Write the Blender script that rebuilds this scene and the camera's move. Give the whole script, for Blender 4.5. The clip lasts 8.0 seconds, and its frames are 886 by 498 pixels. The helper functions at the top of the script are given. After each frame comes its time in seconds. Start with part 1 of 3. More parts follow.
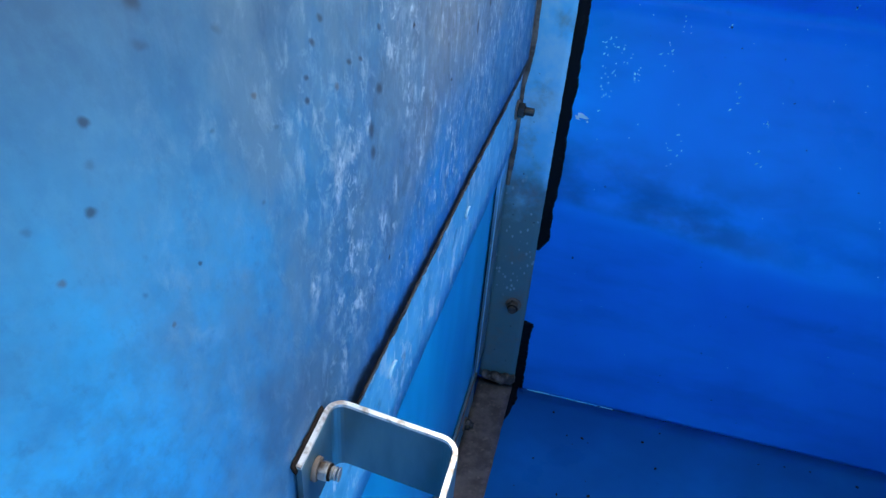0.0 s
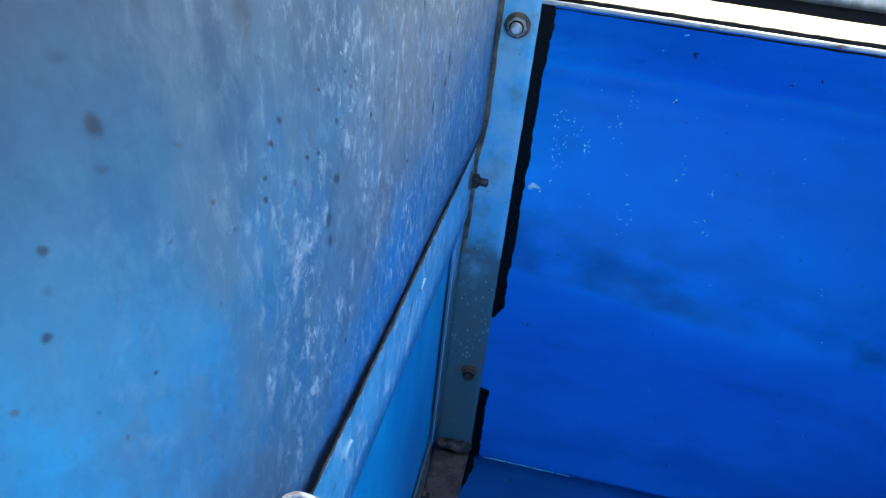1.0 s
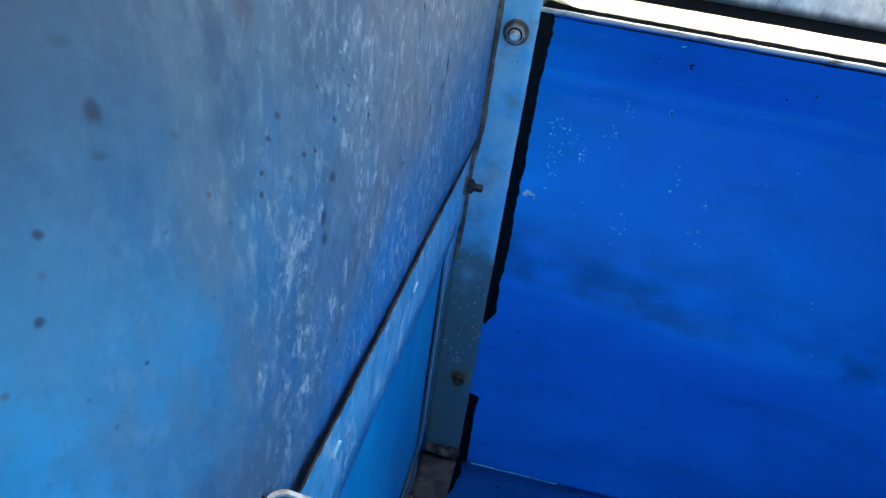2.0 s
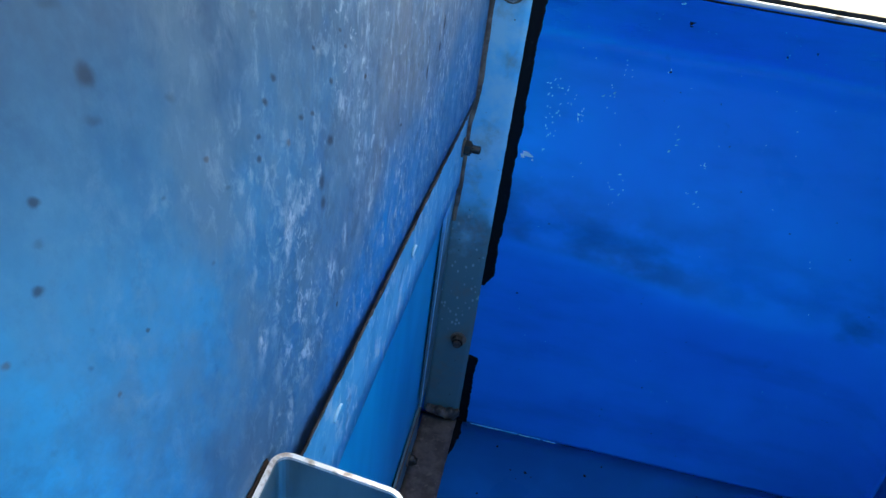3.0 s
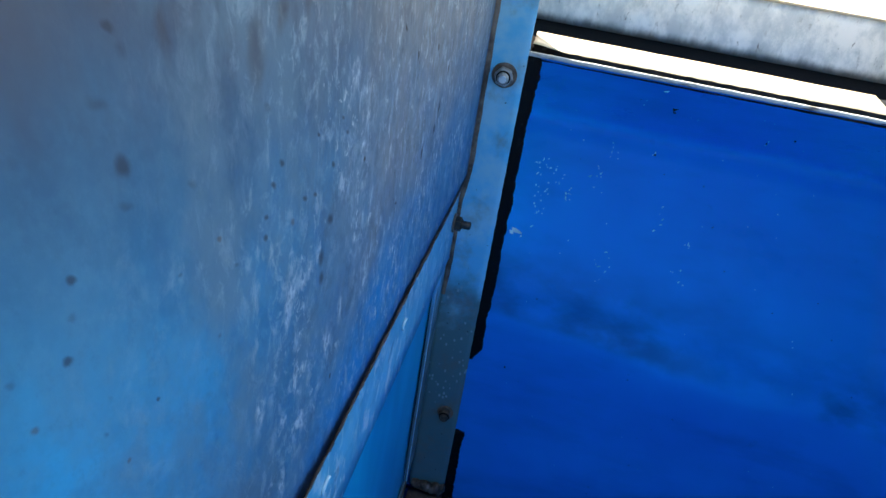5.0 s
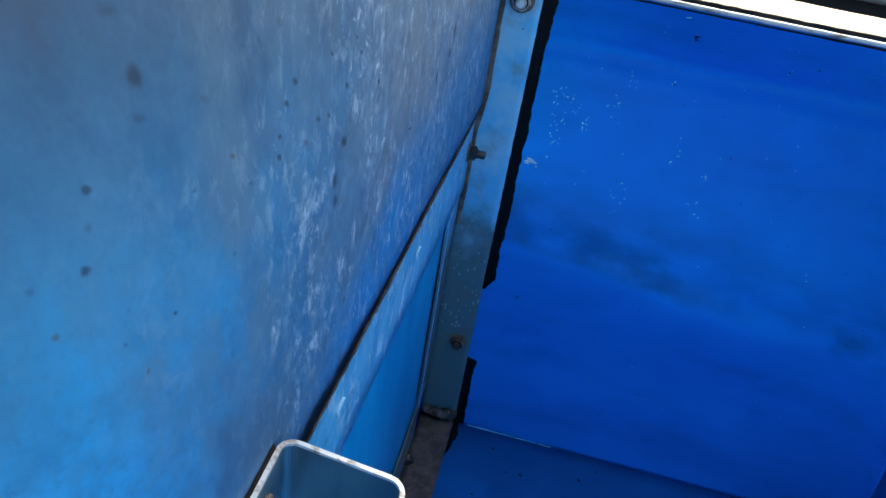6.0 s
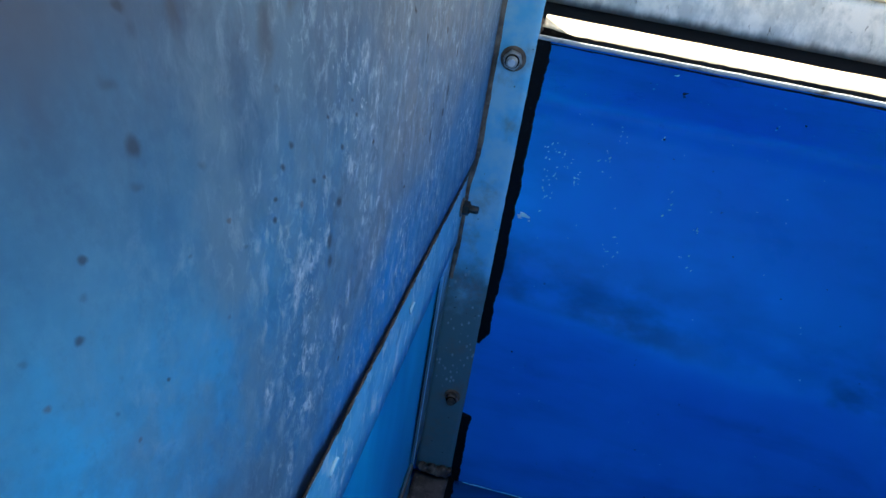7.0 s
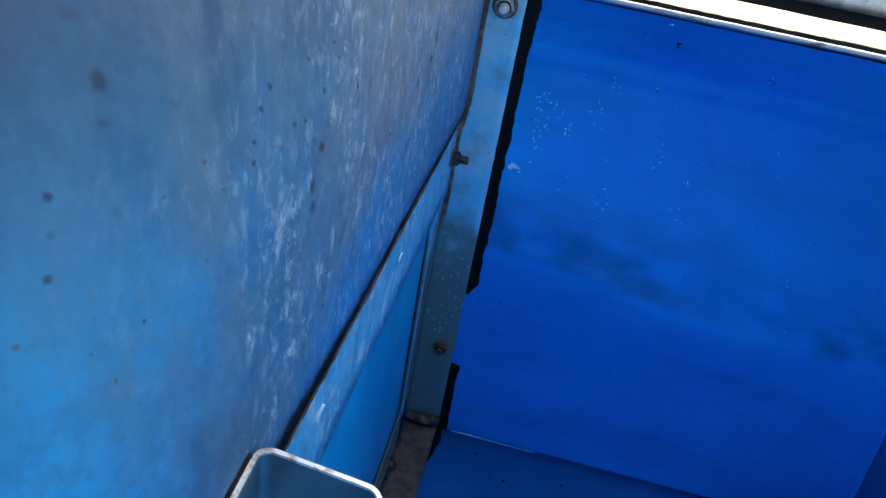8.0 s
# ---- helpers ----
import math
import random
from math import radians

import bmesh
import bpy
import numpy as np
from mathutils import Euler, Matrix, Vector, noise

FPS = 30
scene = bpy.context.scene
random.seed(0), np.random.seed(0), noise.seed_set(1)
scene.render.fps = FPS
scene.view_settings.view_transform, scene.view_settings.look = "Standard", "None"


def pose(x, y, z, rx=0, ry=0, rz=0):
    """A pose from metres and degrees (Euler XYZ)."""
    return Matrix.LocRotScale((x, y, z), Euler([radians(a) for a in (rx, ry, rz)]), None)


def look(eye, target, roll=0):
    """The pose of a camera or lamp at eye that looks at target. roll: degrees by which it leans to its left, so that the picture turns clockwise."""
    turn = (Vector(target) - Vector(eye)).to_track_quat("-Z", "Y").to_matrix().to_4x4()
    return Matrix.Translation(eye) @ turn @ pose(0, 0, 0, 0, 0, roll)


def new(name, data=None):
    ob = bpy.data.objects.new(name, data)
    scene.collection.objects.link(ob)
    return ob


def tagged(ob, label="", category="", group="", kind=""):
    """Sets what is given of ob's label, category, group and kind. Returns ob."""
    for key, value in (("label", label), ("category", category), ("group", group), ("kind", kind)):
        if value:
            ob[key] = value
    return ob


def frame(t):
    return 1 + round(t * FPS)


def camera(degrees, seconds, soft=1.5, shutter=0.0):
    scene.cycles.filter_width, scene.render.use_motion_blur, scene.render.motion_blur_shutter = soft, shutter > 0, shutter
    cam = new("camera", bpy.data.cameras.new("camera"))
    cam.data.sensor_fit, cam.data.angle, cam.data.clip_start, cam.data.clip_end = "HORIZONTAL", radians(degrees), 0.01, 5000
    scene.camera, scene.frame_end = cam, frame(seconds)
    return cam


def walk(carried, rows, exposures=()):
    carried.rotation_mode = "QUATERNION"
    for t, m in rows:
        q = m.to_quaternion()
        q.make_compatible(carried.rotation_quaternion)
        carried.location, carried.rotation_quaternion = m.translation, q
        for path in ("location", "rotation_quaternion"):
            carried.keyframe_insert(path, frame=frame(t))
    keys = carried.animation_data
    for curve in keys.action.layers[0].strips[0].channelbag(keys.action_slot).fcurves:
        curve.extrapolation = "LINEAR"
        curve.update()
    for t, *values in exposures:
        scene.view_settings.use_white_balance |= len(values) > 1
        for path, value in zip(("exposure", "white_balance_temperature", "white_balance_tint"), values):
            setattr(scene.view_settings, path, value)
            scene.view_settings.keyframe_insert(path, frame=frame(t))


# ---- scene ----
cam = camera(59.6, 8.0)
PATH = [
    (0, (0.072, 0.388, 1.155), (-0.256, 1.926, -0.081), 4.4),
    (0.5, (0.071, 0.39, 1.158), (-0.233, 1.979, -0.018), 5.0),
    (0.8, (0.0704, 0.3906, 1.1616), (-0.195, 2.023, 0.037), 4.9),
    (1, (0.07, 0.391, 1.164), (-0.174, 2.039, 0.058), 6.3),
    (1.2, (0.07, 0.3907, 1.1637), (-0.170, 2.039, 0.056), 7.0),
    (2.3, (0.07, 0.3893, 1.1623), (-0.156, 2.053, 0.076), 8.2),
    (2.5, (0.07, 0.389, 1.162), (-0.145, 2.032, 0.042), 8.0),
    (2.8, (0.0694, 0.3902, 1.162), (-0.136, 2.002, -0.004), 8.0),
    (3, (0.069, 0.391, 1.162), (-0.133, 2.001, -0.007), 7.9),
    (3.3, (0.069, 0.391, 1.1662), (-0.130, 2.051, 0.068), 8.1),
    (3.5, (0.069, 0.391, 1.169), (-0.108, 2.045, 0.058), 8.4),
    (4, (0.069, 0.387, 1.176), (-0.124, 2.085, 0.136), 8.0),
    (4.2, (0.0689, 0.3859, 1.1747), (-0.119, 2.091, 0.147), 8.5),
    (5.3, (0.0681, 0.3801, 1.1673), (-0.160, 2.090, 0.155), 9.4),
    (5.5, (0.068, 0.379, 1.166), (-0.18, 2.066, 0.12), 9.1),
    (5.8, (0.0686, 0.3802, 1.1666), (-0.122, 1.993, -0.001), 10.3),
    (6, (0.069, 0.381, 1.167), (-0.138, 1.997, 0.006), 9.5),
    (6.3, (0.0678, 0.381, 1.1688), (-0.176, 2.064, 0.116), 8.4),
    (6.5, (0.067, 0.381, 1.17), (-0.167, 2.073, 0.131), 8.6),
    (7, (0.068, 0.382, 1.169), (-0.153, 2.071, 0.121), 9.1),
    (7.5, (0.069, 0.381, 1.169), (-0.156, 2.059, 0.104), 9.2),
    (8, (0.071, 0.383, 1.167), (-0.103, 2.013, 0.021), 10.3),
]
walk(cam, [(t, look(eye, target, roll)) for t, eye, target, roll in PATH],
     exposures=[(t, 2.10 + stops, 7150, -2) for t, stops in
                ((0.0, 0.36), (0.5, 0.42), (1.0, 0.30), (2.5, -0.06), (3.0, 0.08), (3.5, 0.08), (4.0, -0.05), (5.5, -0.2), (6.0, -0.08), (6.5, -0.04), (7.0, -0.30), (7.5, -0.30), (8.0, -0.14))])

# ---- world and sun ----
SUN_TRAVEL = Vector((0.50, -0.87, -1.45)).normalized()
world = bpy.data.worlds.new("sky")
scene.world = world
world.use_nodes = True
wn, wl = world.node_tree.nodes, world.node_tree.links
sky = wn.new("ShaderNodeTexSky")
sky.sky_type = "NISHITA"
sky.sun_disc = False
sky.air_density, sky.dust_density, sky.ozone_density = 0.6, 4.0, 0.6
sky.sun_elevation = math.asin(-SUN_TRAVEL.z)
sky.sun_rotation = math.atan2(-SUN_TRAVEL.x, -SUN_TRAVEL.y)
wl.new(sky.outputs[0], wn["Background"].inputs["Color"])
wn["Background"].inputs["Strength"].default_value = 0.15
sun = new("sun", bpy.data.lights.new("sun", "SUN"))
sun.data.energy, sun.data.angle, sun.data.color = 4.5, radians(0.53), (1.0, 0.95, 0.88)
sun.matrix_world = look((0, 0, 5), Vector((0, 0, 5)) + SUN_TRAVEL)


# ---- materials ----
class Mat:
    """A small wrapper for building node materials."""

    def __init__(self, name, rough=0.5, metal=0.0, coat=0.0):
        self.mat = bpy.data.materials.new(name)
        self.mat.use_nodes = True
        self.n, self.l = self.mat.node_tree.nodes, self.mat.node_tree.links
        self.b = self.n["Principled BSDF"]
        self.b.inputs["Roughness"].default_value = rough
        self.b.inputs["Metallic"].default_value = metal
        self.b.inputs["Coat Weight"].default_value = coat
        self.b.inputs["Coat Roughness"].default_value = 0.15
        self.co = self.n.new("ShaderNodeTexCoord").outputs["Object"]

    def scaled(self, v, off=(0, 0, 0)):
        m = self.n.new("ShaderNodeMapping")
        m.inputs["Scale"].default_value = v
        m.inputs["Location"].default_value = off
        self.l.new(self.co, m.inputs["Vector"])
        return m.outputs[0]

    def noise(self, scale, detail=4.0, rough=0.55, stretch=(1, 1, 1), off=(0, 0, 0), warp=0.0):
        t = self.n.new("ShaderNodeTexNoise")
        t.inputs["Scale"].default_value = scale
        t.inputs["Detail"].default_value = detail
        t.inputs["Roughness"].default_value = rough
        t.inputs["Distortion"].default_value = warp
        self.l.new(self.scaled(stretch, off), t.inputs["Vector"])
        return t.outputs["Fac"]

    def cells(self, scale, stretch=(1, 1, 1), off=(0, 0, 0)):
        t = self.n.new("ShaderNodeTexVoronoi")
        t.inputs["Scale"].default_value = scale
        self.l.new(self.scaled(stretch, off), t.inputs["Vector"])
        return t.outputs["Distance"]

    def axis(self, which):
        x = self.n.new("ShaderNodeSeparateXYZ")
        self.l.new(self.co, x.inputs[0])
        return x.outputs["XYZ".index(which)]

    def band(self, value, a, b, lo=0.0, hi=1.0):
        r = self.n.new("ShaderNodeMapRange")
        r.interpolation_type = "SMOOTHSTEP"
        self.l.new(value, r.inputs["Value"])
        for key, v in (("From Min", a), ("From Max", b), ("To Min", lo), ("To Max", hi)):
            r.inputs[key].default_value = v
        return r.outputs[0]

    def math(self, op, a, b):
        m = self.n.new("ShaderNodeMath")
        m.operation = op
        for k, v in enumerate((a, b)):
            if isinstance(v, (int, float)):
                m.inputs[k].default_value = v
            else:
                self.l.new(v, m.inputs[k])
        return m.outputs[0]

    def times(self, *a):
        out = a[0]
        for v in a[1:]:
            out = self.math("MULTIPLY", out, v)
        return out

    def mix(self, fac, a, b):
        m = self.n.new("ShaderNodeMix")
        m.data_type = "RGBA"
        if isinstance(fac, (int, float)):
            m.inputs["Factor"].default_value = fac
        else:
            self.l.new(fac, m.inputs["Factor"])
        for key, v in ((6, a), (7, b)):
            if isinstance(v, tuple):
                m.inputs[key].default_value = (*v, 1)
            else:
                self.l.new(v, m.inputs[key])
        return m.outputs[2]

    def colour(self, c):
        if isinstance(c, tuple):
            self.b.inputs["Base Color"].default_value = (*c, 1)
        else:
            self.l.new(c, self.b.inputs["Base Color"])
        return self

    def rough(self, v):
        self.l.new(v, self.b.inputs["Roughness"])
        return self

    def metal(self, v):
        self.l.new(v, self.b.inputs["Metallic"])
        return self

    def bump(self, height, strength, distance):
        last = self.b.inputs["Normal"].links
        b = self.n.new("ShaderNodeBump")
        b.inputs["Strength"].default_value = strength
        b.inputs["Distance"].default_value = distance
        self.l.new(height, b.inputs["Height"])
        if last:
            self.l.new(last[0].from_socket, b.inputs["Normal"])
        self.l.new(b.outputs[0], self.b.inputs["Normal"])
        return self


def panel_paint(name="deep_blue_gloss_paint", dull=0.0):
    """Glossy deep blue paint with a horizontal band of grime and faint mottling."""
    m = Mat(name, 0.25)
    m.b.inputs["Specular IOR Level"].default_value = 0.07
    base = m.mix(m.band(m.noise(7, 3), 0.35, 0.7), (0.0, 0.240, 0.80), (0.0, 0.280, 0.88))
    slope = m.math("ADD", m.axis("Z"), m.times(m.axis("X"), 0.09))
    slope = m.math("ADD", slope, m.times(m.math("SUBTRACT", m.noise(11, 4, 0.55, (1, 1, 0.4), off=(2, 0, 2)), 0.5), 0.035))
    zone = m.times(m.band(slope, 0.748, 0.760), m.band(slope, 0.840, 0.765))
    smudge = m.times(zone, m.band(m.noise(14, 5, 0.55, (1, 1, 1.8)), 0.34, 0.66))
    side = m.math("MAXIMUM", m.band(m.axis("X"), 0.27, 0.17, 0.35), m.band(m.axis("X"), 0.34, 0.38))
    base = m.mix(m.times(smudge, side, 0.72), base, (0.0, 0.085, 0.25))
    haze = m.band(m.noise(11, 5, 0.6, (0.5, 1, 1.6), off=(4, 2, 9)), 0.45, 0.75)
    base = m.mix(m.times(haze, 0.35), base, (0.0, 0.12, 0.44))
    blot = m.band(m.noise(38, 5, 0.6, off=(3, 1, 2)), 0.66, 0.80)
    base = m.mix(m.times(blot, 0.35), base, (0.0, 0.11, 0.38))
    speck = m.band(m.cells(75), 0.085, 0.05)
    pick = m.band(m.noise(30, 2, off=(9, 0, 4)), 0.60, 0.66)
    base = m.mix(m.times(speck, pick, 0.6), base, (0.01, 0.03, 0.08))
    # dull lays a darker tone over the blue, shade put into the colour
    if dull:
        shading = m.band(m.noise(9, 5, 0.6, off=(1, 3, 5)), 0.2, 0.7, dull * 0.75, dull)
        base = m.mix(shading, base, (0.005, 0.065, 0.20))
    m.colour(base)
    m.rough(m.band(m.noise(14, 5), 0.3, 0.8, 0.26, 0.40))
    m.bump(m.noise(260, 3), 0.08, 0.0006)
    m.bump(m.noise(16, 3, stretch=(0.5, 1, 1.6)), 0.25, 0.004)
    return m.mat


# marks on the side sheet: depth y, height z, half length in depth and in height (millimetres)
SPOTS = [(.481, 1.113, 2.0, 1.9), (.549, 1.085, 1.8, 1.0), (.544, 1.081, 1.8, 1.0), (.568, 1.066, 1.8, .9), (.577, 1.063, 1.6, .8), (.540, 1.074, 1.4, .7),
         (.540, 1.068, 1.4, 1.0), (.594, 1.046, 3.0, 1.9), (.587, 1.035, 2.5, 3.2), (.589, 1.026, 2.3, 2.5), (.577, 1.082, 1.4, .6), (.593, 1.066, 1.7, 1.0),
         (.466, 1.101, 1.1, .9), (.463, 1.088, 1.2, 1.0), (.487, 1.060, .7, .6), (.480, 1.135, 1.5, .9), (.606, 1.072, 1.8, .8), (.600, 1.079, 1.5, .6)]
FAINT = [(.481, 1.106, 2.0, .9), (.483, 1.131, 1.2, 1.1), (.476, 1.125, 2.0, .8), (.539, 1.103, 1.8, .9), (.503, 1.100, 1.5, .9), (.465, 1.095, 1.2, .7),
         (.451, 1.093, .8, .7), (.514, 1.056, 1.0, .8), (.523, 1.070, 1.2, .6), (.497, 1.083, .9, .6), (.470, 1.066, .8, .7)]
RUSTY = [(.559, 1.063, 1.5, 1.2), (.454, 1.082, .9, .8), (.514, 1.082, 1.3, .6), (.476, 1.054, .7, .7)]
NICKS = [(.748, 1.007, 2.6, 5.6), (.707, 1.070, 2.0, 2.3), (.784, 1.020, 2.4, 5.0), (.755, 1.061, 3.0, 2.3), (.797, 1.038, 2.6, 3.5),
         (.777, 1.010, 2.4, 3.4), (.677, 1.089, 2.6, 1.4), (.631, 1.052, 2.0, 1.1), (.696, 1.003, 2.0, 1.3), (.610, .967, 1.3, 1.1)]
SCUFFS = [(.560, 1.040, 2.8, 6.0), (.559, 1.032, 2.4, 4.0), (.570, 1.037, 2.4, 2.0), (.577, 1.037, 2.4, 2.2), (.584, 1.039, 2.0, 3.2),
          (.627, 1.020, 2.0, 1.9), (.602, .990, 2.4, 6.8), (.578, .973, 1.7, 5.4), (.561, .958, 2.0, 6.0), (.569, 1.000, 1.6, 5.0),
          (.540, 1.009, 2.4, 5.0), (.615, .997, 1.8, 5.6), (.650, .991, 2.2, 6.6), (.605, 1.054, 2.6, 3.6), (.611, 1.090, 3.6, 3.6)]
RUNS = [(.532, 1.118, 3.6, 8.5), (.546, 1.124, 2.2, 5.0), (.563, 1.126, 3.0, 5.6), (.495, 1.131, 1.6, 3.7), (.481, 1.143, 1.3, 3.2), (.536, 1.134, 4.0, 5.0)]


SLANT = 0.5  # stains and rubs run down the sheet at this slope


def mark_field(m, marks, wobble, scale, hard, soft):
    """The union of soft-edged ellipses on the sheet, their outlines made ragged by a noise."""
    t = m.n.new("ShaderNodeTexNoise")
    t.inputs["Scale"].default_value = scale
    t.inputs["Detail"].default_value = 3
    m.l.new(m.co, t.inputs["Vector"])
    shift = m.n.new("ShaderNodeVectorMath")
    shift.operation = "MULTIPLY_ADD"
    m.l.new(t.outputs["Color"], shift.inputs[0])
    shift.inputs[1].default_value = (0, wobble[0], wobble[1])
    m.l.new(m.co, shift.inputs[2])
    field = None
    for y, z, ry, rz in marks:
        d = m.n.new("ShaderNodeVectorMath")
        d.operation = "SUBTRACT"
        m.l.new(shift.outputs[0], d.inputs[0])
        d.inputs[1].default_value = (0, y + wobble[0] / 2, z + SLANT * y + wobble[1] / 2)
        q = m.n.new("ShaderNodeVectorMath")
        q.operation = "MULTIPLY"
        m.l.new(d.outputs[0], q.inputs[0])
        q.inputs[1].default_value = (0, 1000 / ry, 1000 / rz)
        e = m.n.new("ShaderNodeVectorMath")
        e.operation = "LENGTH"
        m.l.new(q.outputs[0], e.inputs[0])
        field = e.outputs["Value"] if field is None else m.math("MINIMUM", field, e.outputs["Value"])
    return m.band(field, hard, soft, 1.0, 0.0)


def side_paint():
    """Faded light blue paint: clouded, with the light's gradient painted in (bright blue low down, bleached and shaded
    grey towards the top), rubbed and scratched upright towards the corner, with rust spots.
    """
    m = Mat("faded_blue_paint", 0.5)
    m.b.inputs["Specular IOR Level"].default_value = 0.16
    z, y = m.axis("Z"), m.axis("Y")
    slant = m.n.new("ShaderNodeCombineXYZ")
    m.l.new(m.axis("X"), slant.inputs[0])
    m.l.new(y, slant.inputs[1])
    m.l.new(m.math("ADD", z, m.times(y, SLANT)), slant.inputs[2])
    m.co = slant.outputs[0]
    cloud = m.math("SUBTRACT", m.noise(12, 5, 0.6, (1, 1, 0.7), warp=0.6), 0.5)
    height = m.math("ADD", z, m.times(cloud, 0.09))
    depth = m.math("ADD", y, m.times(m.math("SUBTRACT", m.noise(26, 5, 0.6, (1, 1, 0.6), off=(5, 5, 1)), 0.5), 0.10))
    blue = m.mix(m.band(m.noise(30, 5, 0.6, off=(2, 5, 1)), 0.32, 0.68), (0.033, 0.155, 0.310), (0.044, 0.208, 0.396))
    puff = m.band(m.noise(85, 5, 0.6, (1, 0.9, 0.8), off=(1, 2, 8)), 0.42, 0.78)
    blue = m.mix(m.times(puff, 0.40), blue, (0.078, 0.265, 0.46))
    # bounced light painted in: brighter blue low down at the near end
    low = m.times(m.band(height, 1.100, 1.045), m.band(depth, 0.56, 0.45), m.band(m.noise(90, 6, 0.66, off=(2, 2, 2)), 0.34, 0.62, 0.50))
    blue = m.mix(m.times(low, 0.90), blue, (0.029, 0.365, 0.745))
    dusk = m.band(m.noise(48, 5, 0.6, (1, 0.8, 0.8), off=(6, 3, 3)), 0.52, 0.76)
    blue = m.mix(m.times(dusk, 0.55), blue, (0.026, 0.145, 0.33))
    mottle = m.band(m.noise(300, 5, 0.66, (1, 0.8, 0.8), off=(7, 7, 2)), 0.40, 0.72)
    blue = m.mix(m.times(mottle, 0.30), blue, (0.090, 0.300, 0.50))
    murk = m.band(m.noise(230, 5, 0.66, (1, 0.8, 0.7), off=(5, 0, 5)), 0.52, 0.74)
    blue = m.mix(m.times(murk, 0.34), blue, (0.028, 0.120, 0.25))
    # bleaching and painted shade: slate towards the top, brownish at the very top
    fade_and_shade = m.math("ADD", height, m.band(y, 0.46, 0.56, -0.018, 0.006))
    col = m.mix(m.times(m.band(fade_and_shade, 1.060, 1.130), 0.82), blue, (0.049, 0.072, 0.124))
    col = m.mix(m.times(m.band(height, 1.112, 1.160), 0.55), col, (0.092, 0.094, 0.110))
    # rubbed grey belt across the middle, and the chalky grey sheet beyond it
    belt = m.times(m.band(depth, 0.455, 0.525), m.band(depth, 0.70, 0.58), m.band(m.noise(70, 6, 0.66, (1, 0.6, 0.42)), 0.32, 0.64))
    col = m.mix(m.times(belt, 0.72), col, (0.112, 0.220, 0.318))
    beyond = m.times(m.band(depth, 0.56, 0.70), m.band(height, 0.945, 1.030), m.band(m.noise(55, 6, 0.66, (1, 0.45, 0.4), off=(3, 7, 1)), 0.26, 0.62, 0.55))
    col = m.mix(m.times(beyond, 0.90), col, (0.205, 0.240, 0.262))
    # cleaner blue just above the lap
    deep = m.times(m.band(depth, 0.565, 0.625), m.band(depth, 0.80, 0.70), m.band(height, 1.000, 0.945), m.band(m.noise(60, 5, 0.62, (1, 0.6, 0.5), off=(8, 1, 1)), 0.22, 0.52))
    col = m.mix(m.times(deep, 0.92), col, (0.013, 0.225, 0.52))
    # violet-grey bruise above the bracket
    bruise = mark_field(m, [(.526, .972, 22, 30), (.510, .990, 16, 20)], (0.050, 0.060), 42, 0.35, 1.25)
    col = m.mix(m.times(bruise, 0.45), col, (0.036, 0.072, 0.150))
    # dark, slightly brown grime between the scratches
    grime = m.times(m.band(m.noise(130, 6, 0.7, (1, 0.5, 0.42), off=(6, 1, 5), warp=0.4), 0.46, 0.70), m.band(depth, 0.52, 0.60))
    col = m.mix(m.times(grime, 0.40), col, (0.052, 0.086, 0.128))
    ochre = m.times(m.band(m.noise(42, 5, 0.62, (1, 0.4, 0.25), off=(2, 6, 9)), 0.52, 0.70), m.band(depth, 0.64, 0.74), m.band(height, 0.985, 1.03))
    col = m.mix(m.times(ochre, 0.45), col, (0.15, 0.125, 0.105))
    # hazy upright rubs, then fine bright scratches towards the corner
    patch = m.band(m.noise(26, 4, 0.6, (1, 0.7, 0.6), off=(9, 9, 3)), 0.40, 0.62)
    rub = m.times(m.band(m.noise(230, 6, 0.68, (1, 0.55, 0.42), warp=0.4), 0.47, 0.72), m.band(depth, 0.465, 0.535))
    col = m.mix(m.times(rub, m.math("ADD", 0.25, m.times(patch, 0.55))), col, (0.29, 0.44, 0.57))
    hair = m.times(m.band(m.noise(520, 5, 0.68, (1, 0.45, 0.24), off=(3, 1, 2), warp=0.3), 0.54, 0.64), m.band(depth, 0.59, 0.70))
    field = m.band(m.noise(40, 4, 0.6, (1, 0.55, 0.6), off=(4, 8, 8)), 0.44, 0.60)
    col = m.mix(m.times(hair, m.math("ADD", 0.12, m.times(field, 0.70))), col, (0.50, 0.61, 0.71))
    flake = m.times(m.band(m.noise(360, 6, 0.7, (1, 0.5, 0.42), off=(8, 3, 6), warp=0.5), 0.55, 0.68), m.band(depth, 0.52, 0.60), patch)
    col = m.mix(m.times(flake, 0.80), col, (0.52, 0.65, 0.75))
    pit = m.times(m.band(m.noise(420, 5, 0.66, (1, 0.45, 0.22), off=(2, 9, 9)), 0.62, 0.70), m.band(depth, 0.62, 0.72), m.band(height, 0.98, 1.03))
    col = m.mix(m.times(pit, 0.7), col, (0.045, 0.042, 0.045))
    # dull upright runs near the top
    runs = mark_field(m, RUNS, (0.008, 0.010), 90, 0.10, 1.9)
    col = m.mix(m.times(runs, 0.60), col, (0.048, 0.054, 0.072))
    # pale scuffs, ragged and drawn out upright
    pale = m.times(mark_field(m, SCUFFS, (0.006, 0.008), 260, 0.10, 1.9), m.band(m.noise(480, 6, 0.7, (1, 0.6, 0.42), off=(1, 1, 6)), 0.38, 0.60))
    col = m.mix(m.times(pale, 0.85), col, (0.46, 0.59, 0.70))
